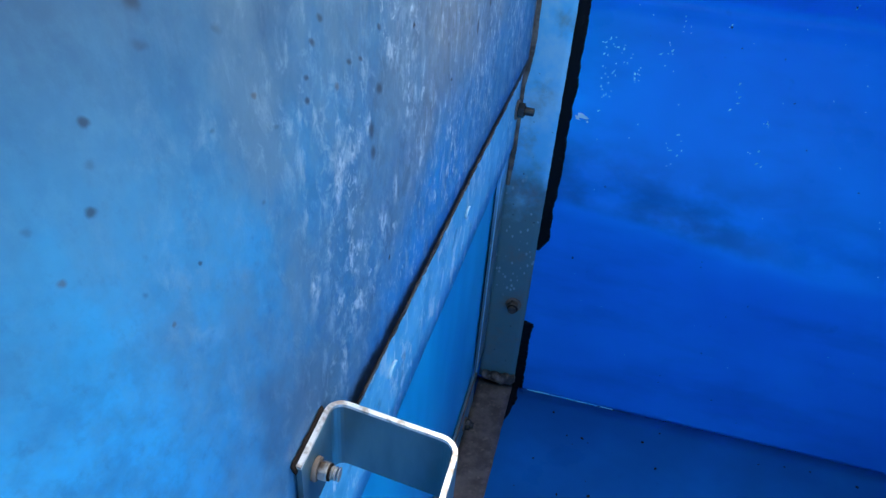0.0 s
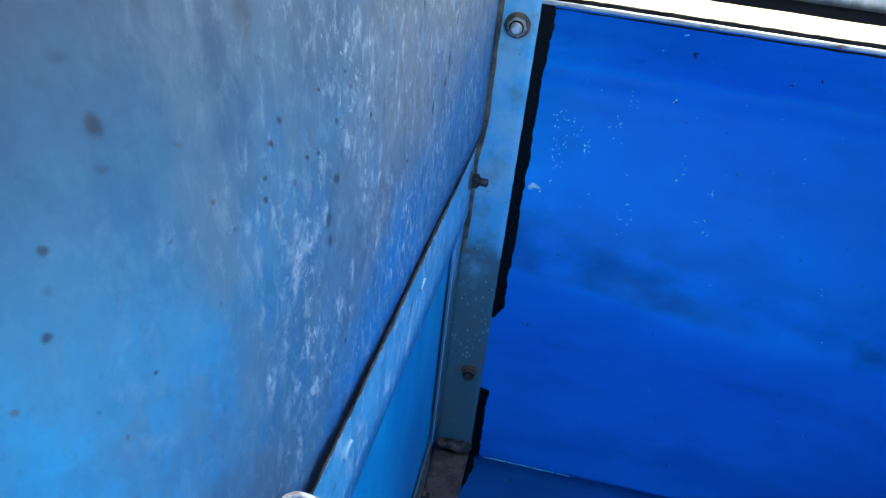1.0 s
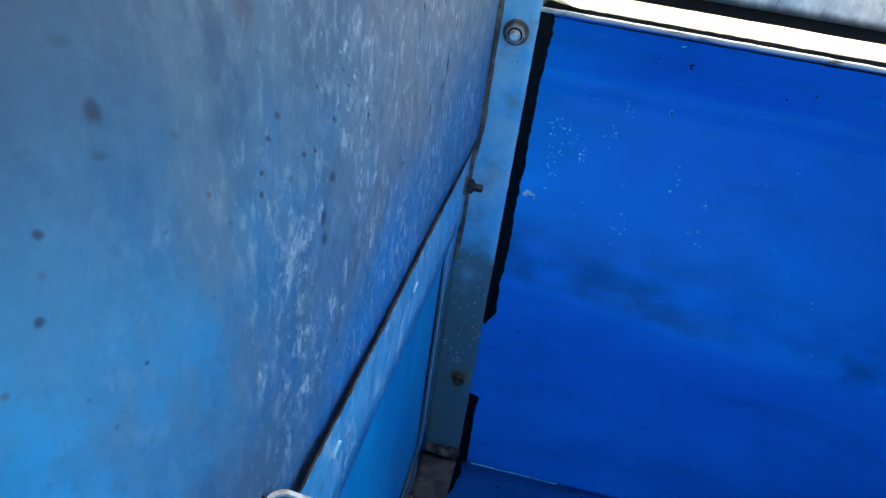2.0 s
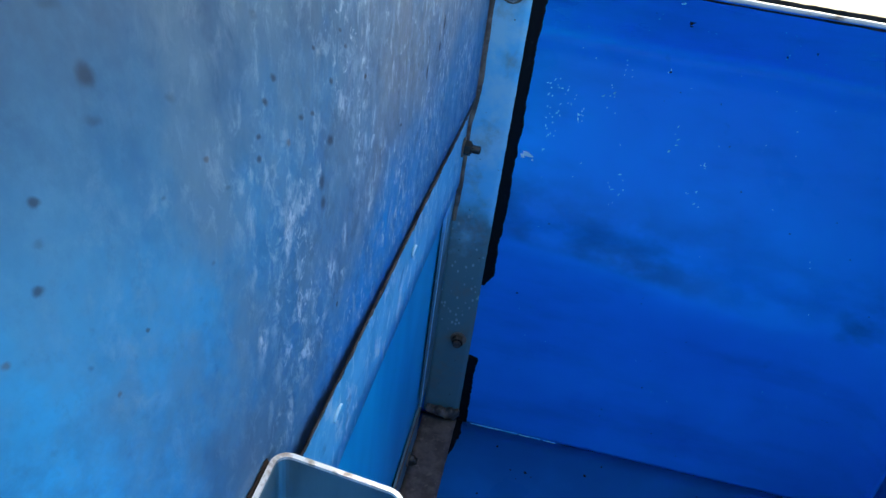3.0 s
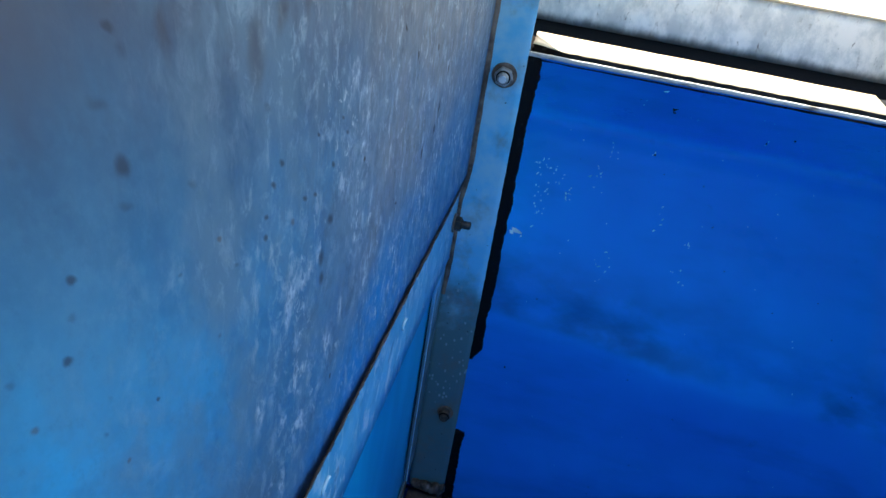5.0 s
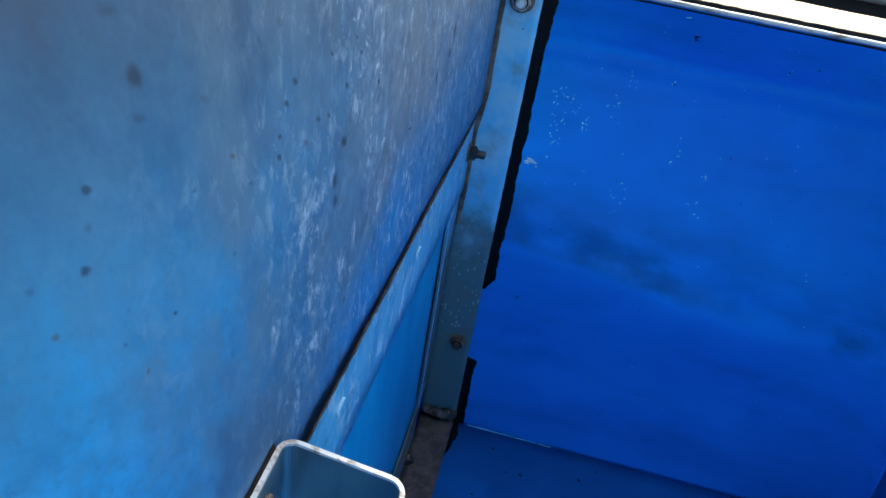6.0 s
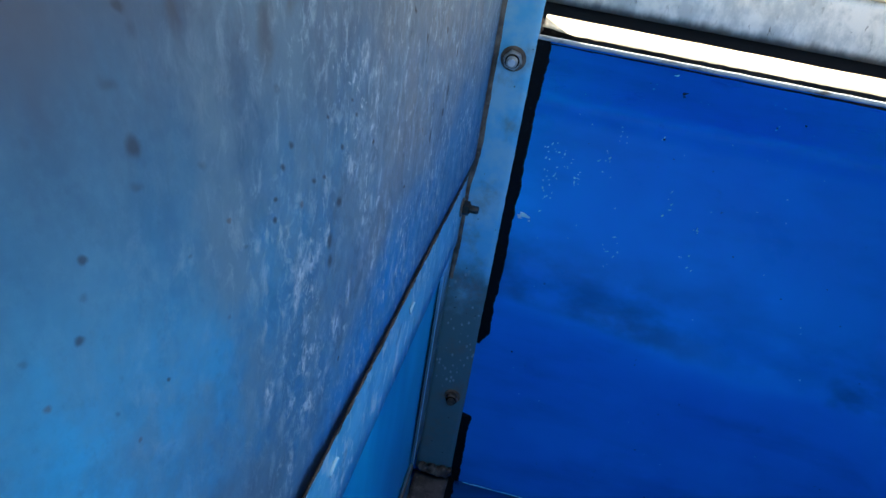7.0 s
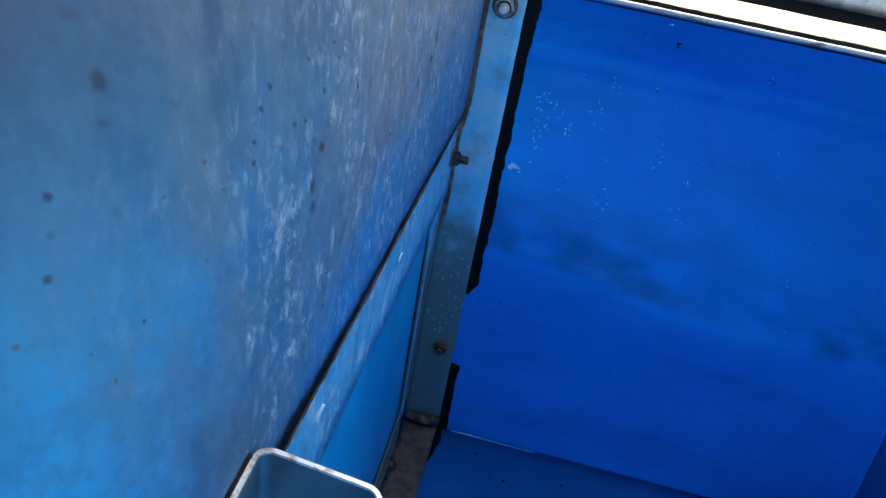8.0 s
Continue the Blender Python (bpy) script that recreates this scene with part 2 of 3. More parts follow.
    # rust spots and dark nicks
    col = m.mix(m.times(mark_field(m, SPOTS, (0.0014, 0.0012), 420, 0.35, 1.50), 0.70), col, (0.026, 0.036, 0.056))
    col = m.mix(m.times(mark_field(m, FAINT, (0.0022, 0.0020), 360, 0.10, 1.7), 0.40), col, (0.030, 0.050, 0.080))
    col = m.mix(m.times(mark_field(m, RUSTY, (0.0016, 0.0014), 420, 0.25, 1.5), 0.60), col, (0.085, 0.066, 0.062))
    col = m.mix(m.times(mark_field(m, NICKS, (0.0030, 0.0050), 300, 0.35, 1.10), 0.90), col, (0.020, 0.019, 0.022))
    # black-brown band with a ragged top, rising from the raw lower edge
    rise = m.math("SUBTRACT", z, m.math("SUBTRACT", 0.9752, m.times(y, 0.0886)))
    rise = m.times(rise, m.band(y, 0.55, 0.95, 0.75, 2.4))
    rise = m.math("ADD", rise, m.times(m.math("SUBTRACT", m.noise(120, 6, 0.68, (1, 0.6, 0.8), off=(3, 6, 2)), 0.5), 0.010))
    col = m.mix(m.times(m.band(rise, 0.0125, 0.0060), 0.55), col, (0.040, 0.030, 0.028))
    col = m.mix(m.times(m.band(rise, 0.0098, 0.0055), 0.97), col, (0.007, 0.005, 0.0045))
    m.colour(m.mix(0.08, col, (0.0, 0.0, 0.0)))
    m.rough(m.band(m.noise(60, 5), 0.3, 0.75, 0.46, 0.66))
    m.bump(m.math("ADD", rub, m.times(hair, 0.7)), 0.20, 0.0004)
    m.bump(m.noise(500, 4), 0.10, 0.0003)
    return m.mat


def strip_paint():
    m = Mat("scratched_light_blue_paint", 0.42, coat=0.1)
    col = m.mix(m.band(m.noise(30, 4), 0.35, 0.65), (0.06, 0.40, 0.63), (0.12, 0.54, 0.78))
    scr = m.band(m.noise(210, 7, 0.75, (1, 0.45, 0.25), warp=0.6), 0.50, 0.60)
    col = m.mix(m.times(scr, m.band(m.noise(40, 4, 0.6, (1, 0.5, 0.5), off=(2, 2, 8)), 0.36, 0.6, 0.25), 0.85), col, (0.66, 0.85, 0.93))
    rub = m.band(m.noise(90, 6, 0.72, (1, 0.45, 0.4), off=(6, 6, 2), warp=0.5), 0.54, 0.64)
    col = m.mix(m.times(rub, 0.45), col, (0.20, 0.56, 0.76))
    dirt = m.band(m.noise(110, 5, 0.6, (1, 0.5, 0.6), off=(5, 2, 1)), 0.60, 0.70)
    col = m.mix(m.times(dirt, 0.5), col, (0.02, 0.13, 0.26))
    m.colour(col)
    m.bump(m.noise(320, 4), 0.15, 0.0004)
    return m.mat


def lower_paint():
    m = Mat("mid_blue_gloss_paint", 0.38)
    col = m.mix(m.band(m.noise(12, 3, stretch=(1, 1, 0.3)), 0.35, 0.65), (0.0, 0.36, 0.66), (0.004, 0.50, 0.80))
    m.colour(col)
    m.bump(m.noise(14, 2, stretch=(1, 1, 0.4)), 0.3, 0.004)
    return m.mat


def angle_paint():
    """Pale blue paint on steel, greyer and bare towards the foot, with rust."""
    m = Mat("worn_pale_blue_painted_steel", 0.45)
    z = m.axis("Z")
    col = m.mix(m.band(m.noise(30, 5, 0.6), 0.38, 0.62), (0.13, 0.57, 0.87), (0.32, 0.66, 0.84))
    lim = m.math("ADD", z, m.times(m.math("SUBTRACT", m.noise(40, 5), 0.5), 0.12))
    bare = m.band(lim, 0.80, 0.73)
    col = m.mix(m.times(bare, 0.92), col, (0.085, 0.165, 0.175))
    pock = m.times(m.band(m.math("ADD", m.cells(210, (1, 1, 0.6)), m.times(m.math("SUBTRACT", m.noise(300, 4), 0.5), 0.35)), 0.30, 0.16), bare, m.band(m.noise(45, 2), 0.45, 0.55), m.band(z, 0.60, 0.64))
    col = m.mix(m.times(pock, 0.85), col, (0.30, 0.46, 0.52))
    rust = m.band(m.noise(34, 6, 0.65, off=(2, 2, 7)), 0.48, 0.74)
    col = m.mix(m.times(rust, 0.5), col, (0.20, 0.145, 0.11))
    dots = m.times(m.band(m.cells(130), 0.10, 0.06), m.band(m.noise(60, 2, off=(3, 3, 3)), 0.52, 0.58))
    col = m.mix(dots, col, (0.02, 0.02, 0.025))
    m.colour(col)
    m.rough(m.band(m.noise(50, 4), 0.3, 0.7, 0.34, 0.6))
    m.bump(m.noise(240, 5), 0.2, 0.0005)
    return m.mat


def rust_steel(name, a, b, rough=0.75, bump=0.4, pale=0.6):
    m = Mat(name, rough)
    m.b.inputs["Specular IOR Level"].default_value = 0.1 if rough > 0.8 else 0.45
    col = m.mix(m.band(m.noise(60, 6, 0.65), 0.35, 0.65), a, b)
    col = m.mix(m.times(m.band(m.noise(170, 5, off=(4, 1, 1)), 0.58, 0.7), pale), col, (0.25, 0.19, 0.15))
    m.colour(col)
    m.bump(m.noise(380, 5, 0.7), bump, 0.0008)
    return m.mat


def galvanised():
    """Dull zinc with pale bloom and dark weather marks, darker along its bottom edge."""
    m = Mat("weathered_zinc", 0.55, 0.25)
    col = m.mix(m.band(m.noise(34, 7, 0.7, (1, 1, 0.7)), 0.38, 0.60), (0.60, 0.64, 0.65), (0.93, 0.93, 0.91))
    spots = m.band(m.noise(120, 6, 0.7, (1, 1, 0.5), off=(2, 6, 3)), 0.58, 0.68)
    col = m.mix(m.times(spots, 0.35), col, (0.16, 0.16, 0.15))
    tear = m.band(m.noise(120, 6, 0.7, (1.4, 1, 0.4), off=(7, 1, 3)), 0.62, 0.67)
    col = m.mix(m.times(tear, m.band(m.noise(18, 3, off=(1, 4, 4)), 0.45, 0.6), 0.8), col, (0.10, 0.085, 0.07))
    z = m.axis("Z")
    lim = m.math("ADD", z, m.times(m.math("SUBTRACT", m.noise(70, 6, 0.65, (1, 1, 0.4)), 0.5), 0.014))
    col = m.mix(m.times(m.band(lim, 1.006, 0.995), 0.85), col, (0.05, 0.055, 0.058))
    m.colour(col)
    m.bump(m.noise(200, 5), 0.15, 0.0006)
    return m.mat


def flange_paint():
    m = Mat("cream_white_paint", 0.5)
    col = m.mix(m.band(m.noise(40, 6, 0.65, (0.4, 1, 1)), 0.36, 0.6), (0.56, 0.49, 0.37), (0.46, 0.38, 0.27))
    m.colour(col)
    m.bump(m.noise(300, 4), 0.15, 0.0005)
    return m.mat


def lip_metal():
    m = Mat("scuffed_bare_edge", 0.45)
    col = m.mix(m.band(m.noise(110, 5, 0.65, (0.35, 1, 1)), 0.52, 0.66), (0.50, 0.52, 0.53), (0.14, 0.11, 0.09))
    m.colour(col)
    m.bump(m.noise(260, 4), 0.2, 0.0005)
    return m.mat


def rubber(name="black_sealant", c=(0.004, 0.0045, 0.006)):
    m = Mat(name, 0.6)
    m.b.inputs["Specular IOR Level"].default_value = 0.12
    m.colour(m.mix(m.band(m.noise(150, 4), 0.60, 0.78), c, (0.016, 0.018, 0.02)))
    m.bump(m.noise(300, 5), 0.35, 0.0008)
    return m.mat


def bright_edge():
    m = Mat("sawn_aluminium_edge", 0.38, 0.35)
    m.colour(m.mix(m.band(m.noise(220, 4), 0.45, 0.65), (0.84, 0.85, 0.85), (0.42, 0.36, 0.31)))
    m.bump(m.noise(600, 3), 0.2, 0.0002)
    return m.mat


def dull_metal():
    m = Mat("dull_grey_aluminium", 0.38, 0.5)
    m.colour(m.mix(m.band(m.noise(40, 5, stretch=(1, 1, 0.3)), 0.35, 0.7), (0.065, 0.14, 0.175), (0.14, 0.25, 0.29)))
    m.bump(m.noise(350, 4), 0.15, 0.0003)
    return m.mat


def bolt_metal():
    m = Mat("oily_zinc_bolt", 0.28, 0.45)
    m.colour(m.mix(m.band(m.noise(180, 4), 0.50, 0.70), (0.50, 0.47, 0.43), (0.14, 0.09, 0.06)))
    m.bump(m.noise(500, 4), 0.2, 0.0003)
    return m.mat


def ground_soil():
    m = Mat("dry_sandy_ground", 0.9)
    col = m.mix(m.band(m.noise(1.2, 6), 0.35, 0.65), (0.32, 0.26, 0.19), (0.45, 0.38, 0.29))
    col = m.mix(m.times(m.band(m.noise(30, 6), 0.55, 0.7), 0.5), col, (0.22, 0.18, 0.13))
    m.colour(col)
    m.bump(m.noise(25, 6), 0.5, 0.02)
    return m.mat


# darker copies of the blue paint: shaded floor and side, and the dim end
SHADED_BLUE = panel_paint("blue_paint_darkened_for_shade", 0.82)
DARK_END = panel_paint("blue_paint_darkened_for_reflection", 0.92)
PANEL, SIDE, STRIP, LOWER = panel_paint(), side_paint(), strip_paint(), lower_paint()
ANGLE, GALV, FLANGE, LIP = angle_paint(), galvanised(), flange_paint(), lip_metal()
SEAL, EDGE, DULL, BOLT, SOIL = rubber(), bright_edge(), dull_metal(), bolt_metal(), ground_soil()
OILY = rust_steel("dark_oily_steel", (0.012, 0.02, 0.025), (0.045, 0.04, 0.035), 0.2, 0.3, 0.15)
PALE_ZINC = bright_edge()
# near black for the shaded gap behind the rim, and for dirt
GAP_AND_DIRT = rubber("black_gap_shade_and_dirt", (0.013, 0.014, 0.017))
BROWN = rust_steel("brown_rusted_steel", (0.075, 0.060, 0.050), (0.165, 0.130, 0.110), 0.55)
RUST = rust_steel("dark_rust", (0.05, 0.03, 0.02), (0.16, 0.09, 0.05))
CORNER = rust_steel("brown_corner_rust", (0.070, 0.050, 0.040), (0.23, 0.175, 0.140), 0.7)
GRIMED = rust_steel("grimy_rusted_bolt", (0.035, 0.030, 0.028), (0.13, 0.095, 0.075), 0.3, 0.4, 0.3)
WASHER = rust_steel("brown_rusted_washer", (0.10, 0.070, 0.052), (0.24, 0.175, 0.135), 0.6)
# near-black brown for rust and for shade painted into narrow gaps
HEM = rust_steel("black_brown_gap_shade_and_rust", (0.009, 0.007, 0.006), (0.03, 0.019, 0.014), 0.85, 0.6, 0.12)
RAW = rust_steel("flaking_edge", (0.009, 0.007, 0.006), (0.085, 0.072, 0.064), 0.7, 0.6, 0.4)
PALE = rust_steel("worn_pale_rivet", (0.36, 0.64, 0.78), (0.58, 0.80, 0.88), 0.5, 0.3, 0.0)
FLAKE = rust_steel("tan_rust_flakes", (0.010, 0.008, 0.007), (0.13, 0.112, 0.10), 0.7, 0.4, 0.4)
WELD = rust_steel("pitted_weld_metal", (0.05, 0.040, 0.035), (0.22, 0.18, 0.155), 0.5, 0.8)
CHIP = rust_steel("pale_primer", (0.34, 0.62, 0.80), (0.52, 0.76, 0.88), 0.6, 0.2, 0.0)
FLECK = rust_steel("green_white_fleck", (0.05, 0.58, 0.84), (0.32, 0.90, 0.98), 0.6, 0.2, 0.0)


# ---- mesh helpers ----
def finish(name, bm, material, smooth=False):
    bmesh.ops.recalc_face_normals(bm, faces=bm.faces)
    me = bpy.data.meshes.new(name)
    bm.to_mesh(me)
    bm.free()
    me.materials.append(material)
    for p in me.polygons:
        p.use_smooth = smooth
    return new(name, me)


def part(name, bm, material, parent, label="", smooth=False):
    ob = finish(name, bm, material, smooth)
    ob.parent = parent
    return tagged(ob, label) if label else ob


def box(lo, hi, bevel=0.0, bm=None):
    bm = bm or bmesh.new()
    lo, hi = Vector(lo), Vector(hi)
    made = bmesh.ops.create_cube(bm, size=1.0, matrix=Matrix.Translation((lo + hi) / 2) @ Matrix.Diagonal((*(hi - lo), 1)))
    if bevel:
        edges = {e for v in made["verts"] for e in v.link_edges}
        bmesh.ops.bevel(bm, geom=list(edges), offset=bevel, segments=2, affect="EDGES", profile=0.5)
    return bm


def prism(outline, axis, a, b, bm=None):
    """A solid from an outline in the two other axes, drawn out along axis from a to b."""
    bm = bm or bmesh.new()
    k = "xyz".index(axis)

    def at(p, d):
        v = list(p)
        v.insert(k, d)
        return v

    lo = [bm.verts.new(at(p, a)) for p in outline]
    hi = [bm.verts.new(at(p, b)) for p in outline]
    bm.faces.new(lo)
    bm.faces.new(hi[::-1])
    for i in range(len(lo)):
        j = (i + 1) % len(lo)
        bm.faces.new((lo[i], lo[j], hi[j], hi[i]))
    return bm


def disc(radius, depth, sides, m, bevel=0.0, bm=None):
    """A cylinder or hex prism whose base lies at the pose m, rising along its z."""
    bm = bm or bmesh.new()
    made = bmesh.ops.create_cone(bm, cap_ends=True, segments=sides, radius1=radius, radius2=radius, depth=depth,
                                 matrix=m @ Matrix.Translation((0, 0, depth / 2)))
    if bevel:
        edges = {e for v in made["verts"] for e in v.link_edges}
        bmesh.ops.bevel(bm, geom=list(edges), offset=bevel, segments=2, affect="EDGES", profile=0.5)
    return bm


def sheet(nu, nv, point, thick, normal):
    """A closed sheet of nu by nv cells; point(u, v) gives the front, thick its thickness against the normal."""
    bm = bmesh.new()
    back = Vector(normal) * -thick
    front = [[bm.verts.new(point(i / nu, j / nv)) for j in range(nv + 1)] for i in range(nu + 1)]
    for i in range(nu):
        for j in range(nv):
            bm.faces.new((front[i][j], front[i + 1][j], front[i + 1][j + 1], front[i][j + 1]))
    rim = [front[i][0] for i in range(nu + 1)] + [front[nu][j] for j in range(1, nv + 1)]
    rim += [front[i][nv] for i in range(nu - 1, -1, -1)] + [front[0][j] for j in range(nv - 1, 0, -1)]
    rear = [bm.verts.new(v.co + back) for v in rim]
    for i in range(len(rim)):
        j = (i + 1) % len(rim)
        bm.faces.new((rim[i], rim[j], rear[j], rear[i]))
    bm.faces.new(rear)
    return bm


def shell(nu, nv, point, thick, normal):
    """Like sheet(), with a back that follows the front."""
    bm = bmesh.new()
    back = Vector(normal) * -thick
    front = [[bm.verts.new(point(i / nu, j / nv)) for j in range(nv + 1)] for i in range(nu + 1)]
    rear = [[bm.verts.new(v.co + back) for v in row] for row in front]
    for i in range(nu):
        for j in range(nv):
            bm.faces.new((front[i][j], front[i + 1][j], front[i + 1][j + 1], front[i][j + 1]))
            bm.faces.new((rear[i][j], rear[i][j + 1], rear[i + 1][j + 1], rear[i + 1][j]))
    for i in range(nu):
        for j in (0, nv):
            bm.faces.new((front[i][j], front[i + 1][j], rear[i + 1][j], rear[i][j]))
    for j in range(nv):
        for i in (0, nu):
            bm.faces.new((front[i][j], front[i][j + 1], rear[i][j + 1], rear[i][j]))
    return bm


def empty(name, place, label, category, group="", kind=""):
    ob = new(name)
    ob.location = place
    ob.empty_display_size = 0.02
    return tagged(ob, label, category, group, kind)


def under(parent, name, bm, material, label="", smooth=False):
    """A part modelled in world coordinates, set under a parent that stands elsewhere."""
    ob = part(name, bm, material, parent, label, smooth)
    ob.location = -parent.location
    return ob


# ---- ground and the walls of the bin ----
X0, X1, FLOOR, TOP = -0.012, 0.475, 0.490, 0.9995


def lay_ground():
    def point(u, v):
        x, y = (u - 0.5) * 400, (v - 0.5) * 400
        near = min(1, max(abs(x), abs(y)) / 6)
        return Vector((x, y, FLOOR - 0.012 + near * 0.03 * noise.noise((x * 0.3, y * 0.3, 0))))
    tagged(finish("ground", sheet(60, 60, point, 0.3, (0, 0, 1)), SOIL, True), "dry sandy ground outside the bin", "ground", kind="structure")


def gauss(v, mid, width):
    return math.exp(-((v - mid) / width) ** 2)


def ease(v, a, b):
    t = min(1, max(0, (v - a) / (b - a)))
    return t * t * (3 - 2 * t)


def east_x(z):
    """The inner face of the leaning east side."""
    return 0.432 - 0.15 * (z - 0.73)


def panel_y(x, z):
    """The dented front of the back sheet: a long knee below the rim and shallow creases."""
    u, v = (x - X0) / (X1 - X0), (z - FLOOR) / (TOP - FLOOR)
    inside = max(0, min(1, u / 0.15, (1 - u) / 0.05, v / 0.05, (1 - v) / 0.02))
    knee = 0.924 - 0.03 * x + 0.004 * noise.noise((x * 12, 2.2, 0))
    lean = 1.15 + 0.17 * ease(x, 0.06, 0.30)
    back = lean * (1.0 - knee)
    above = lean * max(0, 1.0 - z)
    below = back * ease(z, 0.735, knee + 0.030)
    t = ease(z, knee - 0.018, knee + 0.018)
    form = below * (1 - t) + above * t
    crease = 0.758 - 0.08 * (x - 0.15) + 0.008 * noise.noise((x * 14, 0.5, 0))
    swell = 0.30 + 0.70 * gauss(x, 0.27, 0.11)
    fold = -0.0110 * swell * ease(z, crease + 0.006, crease - 0.026) + 0.0140 * swell * ease(z, crease - 0.024, crease - 0.135)
    dent = 0.0028 * noise.noise((x * 4.0, 3.1, z * 8.0)) + 0.0012 * noise.noise((x * 11, 7.7, z * 20))
    far = -0.008 * ease(x, 0.30, 0.45) * ease(z, 0.50, 0.62)
    # rounded inside corner towards the east side
    turn = x - (east_x(z) - 0.040)
    bend = 0.0 if turn <= 0 else 0.040 - math.sqrt(max(0.0, 0.040 ** 2 - min(turn, 0.040) ** 2))
    return 0.9975 + form - bend + inside * (fold + dent + far)


def build_back_wall():
    def point(u, v):
        z = FLOOR + (TOP - FLOOR) * v
        x = X0 + (east_x(z) - X0) * (1 - (1 - u) ** 1.5)
        return Vector((x, panel_y(x, z), z))
    wall = finish("wall_north", shell(100, 130, point, 0.002, (0, -1, 0)), PANEL, True)
    tagged(wall, "deep blue glossy painted sheet metal with shallow dents and specks", "wall", kind="structure")
    # bare line worn along the fold at the foot
    bm = bmesh.new()
    rnd = random.Random(4)
    x = 0.052
    while x < 0.150:
        w = rnd.uniform(0.003, 0.016)
        thin = 1 - 0.7 * ease(x, 0.07, 0.15)
        box((x, 0.9962, FLOOR - 0.0005), (x + w, 0.9978, FLOOR + thin * rnd.uniform(0.0001, 0.0009)), 0.0, bm)
        x += w + rnd.uniform(0.0, 0.001 + 0.004 * (1 - thin))
    part("worn_fold", bm, FLECK, wall, "bare pale line worn along the fold")
    return wall


def build_floor():
    def point(u, v):
        x, y = X0 + (X1 - X0) * u, -0.30 + 1.30 * v
        return Vector((x, y, FLOOR + 0.002 * noise.noise((x * 6, y * 6, 2)) * min(1, (1 - v) / 0.05)))
    tagged(finish("floor", sheet(30, 60, point, 0.003, (0, 0, 1)), SHADED_BLUE, True), "dark blue painted sheet metal floor of the bin, shade in its colour", "floor", kind="structure")


def build_other_walls():
    def east(u, v):
        y, z = -0.30 + 1.301 * u, FLOOR - 0.004 + 0.514 * v
        return Vector((east_x(z), y, z))
    tagged(finish("wall_east", sheet(12, 8, east, 0.003, (-1, 0, 0)), SHADED_BLUE), "deep blue painted sheet metal side of the bin", "wall", kind="structure")
    # unseen end wall, coloured dark so the back sheet reflects less light
    tagged(finish("wall_south", box((X0, -0.306, FLOOR), (X1, -0.302, 0.98)), DARK_END), "unseen sheet metal end of the bin, coloured dark to dim reflections", "wall", kind="structure")


def edge_z(y, z_far, z_near):
    """Height of a sloping edge, from y = 0.985 to y = 0.40."""
    return z_far + (z_near - z_far) * (0.985 - y) / 0.585


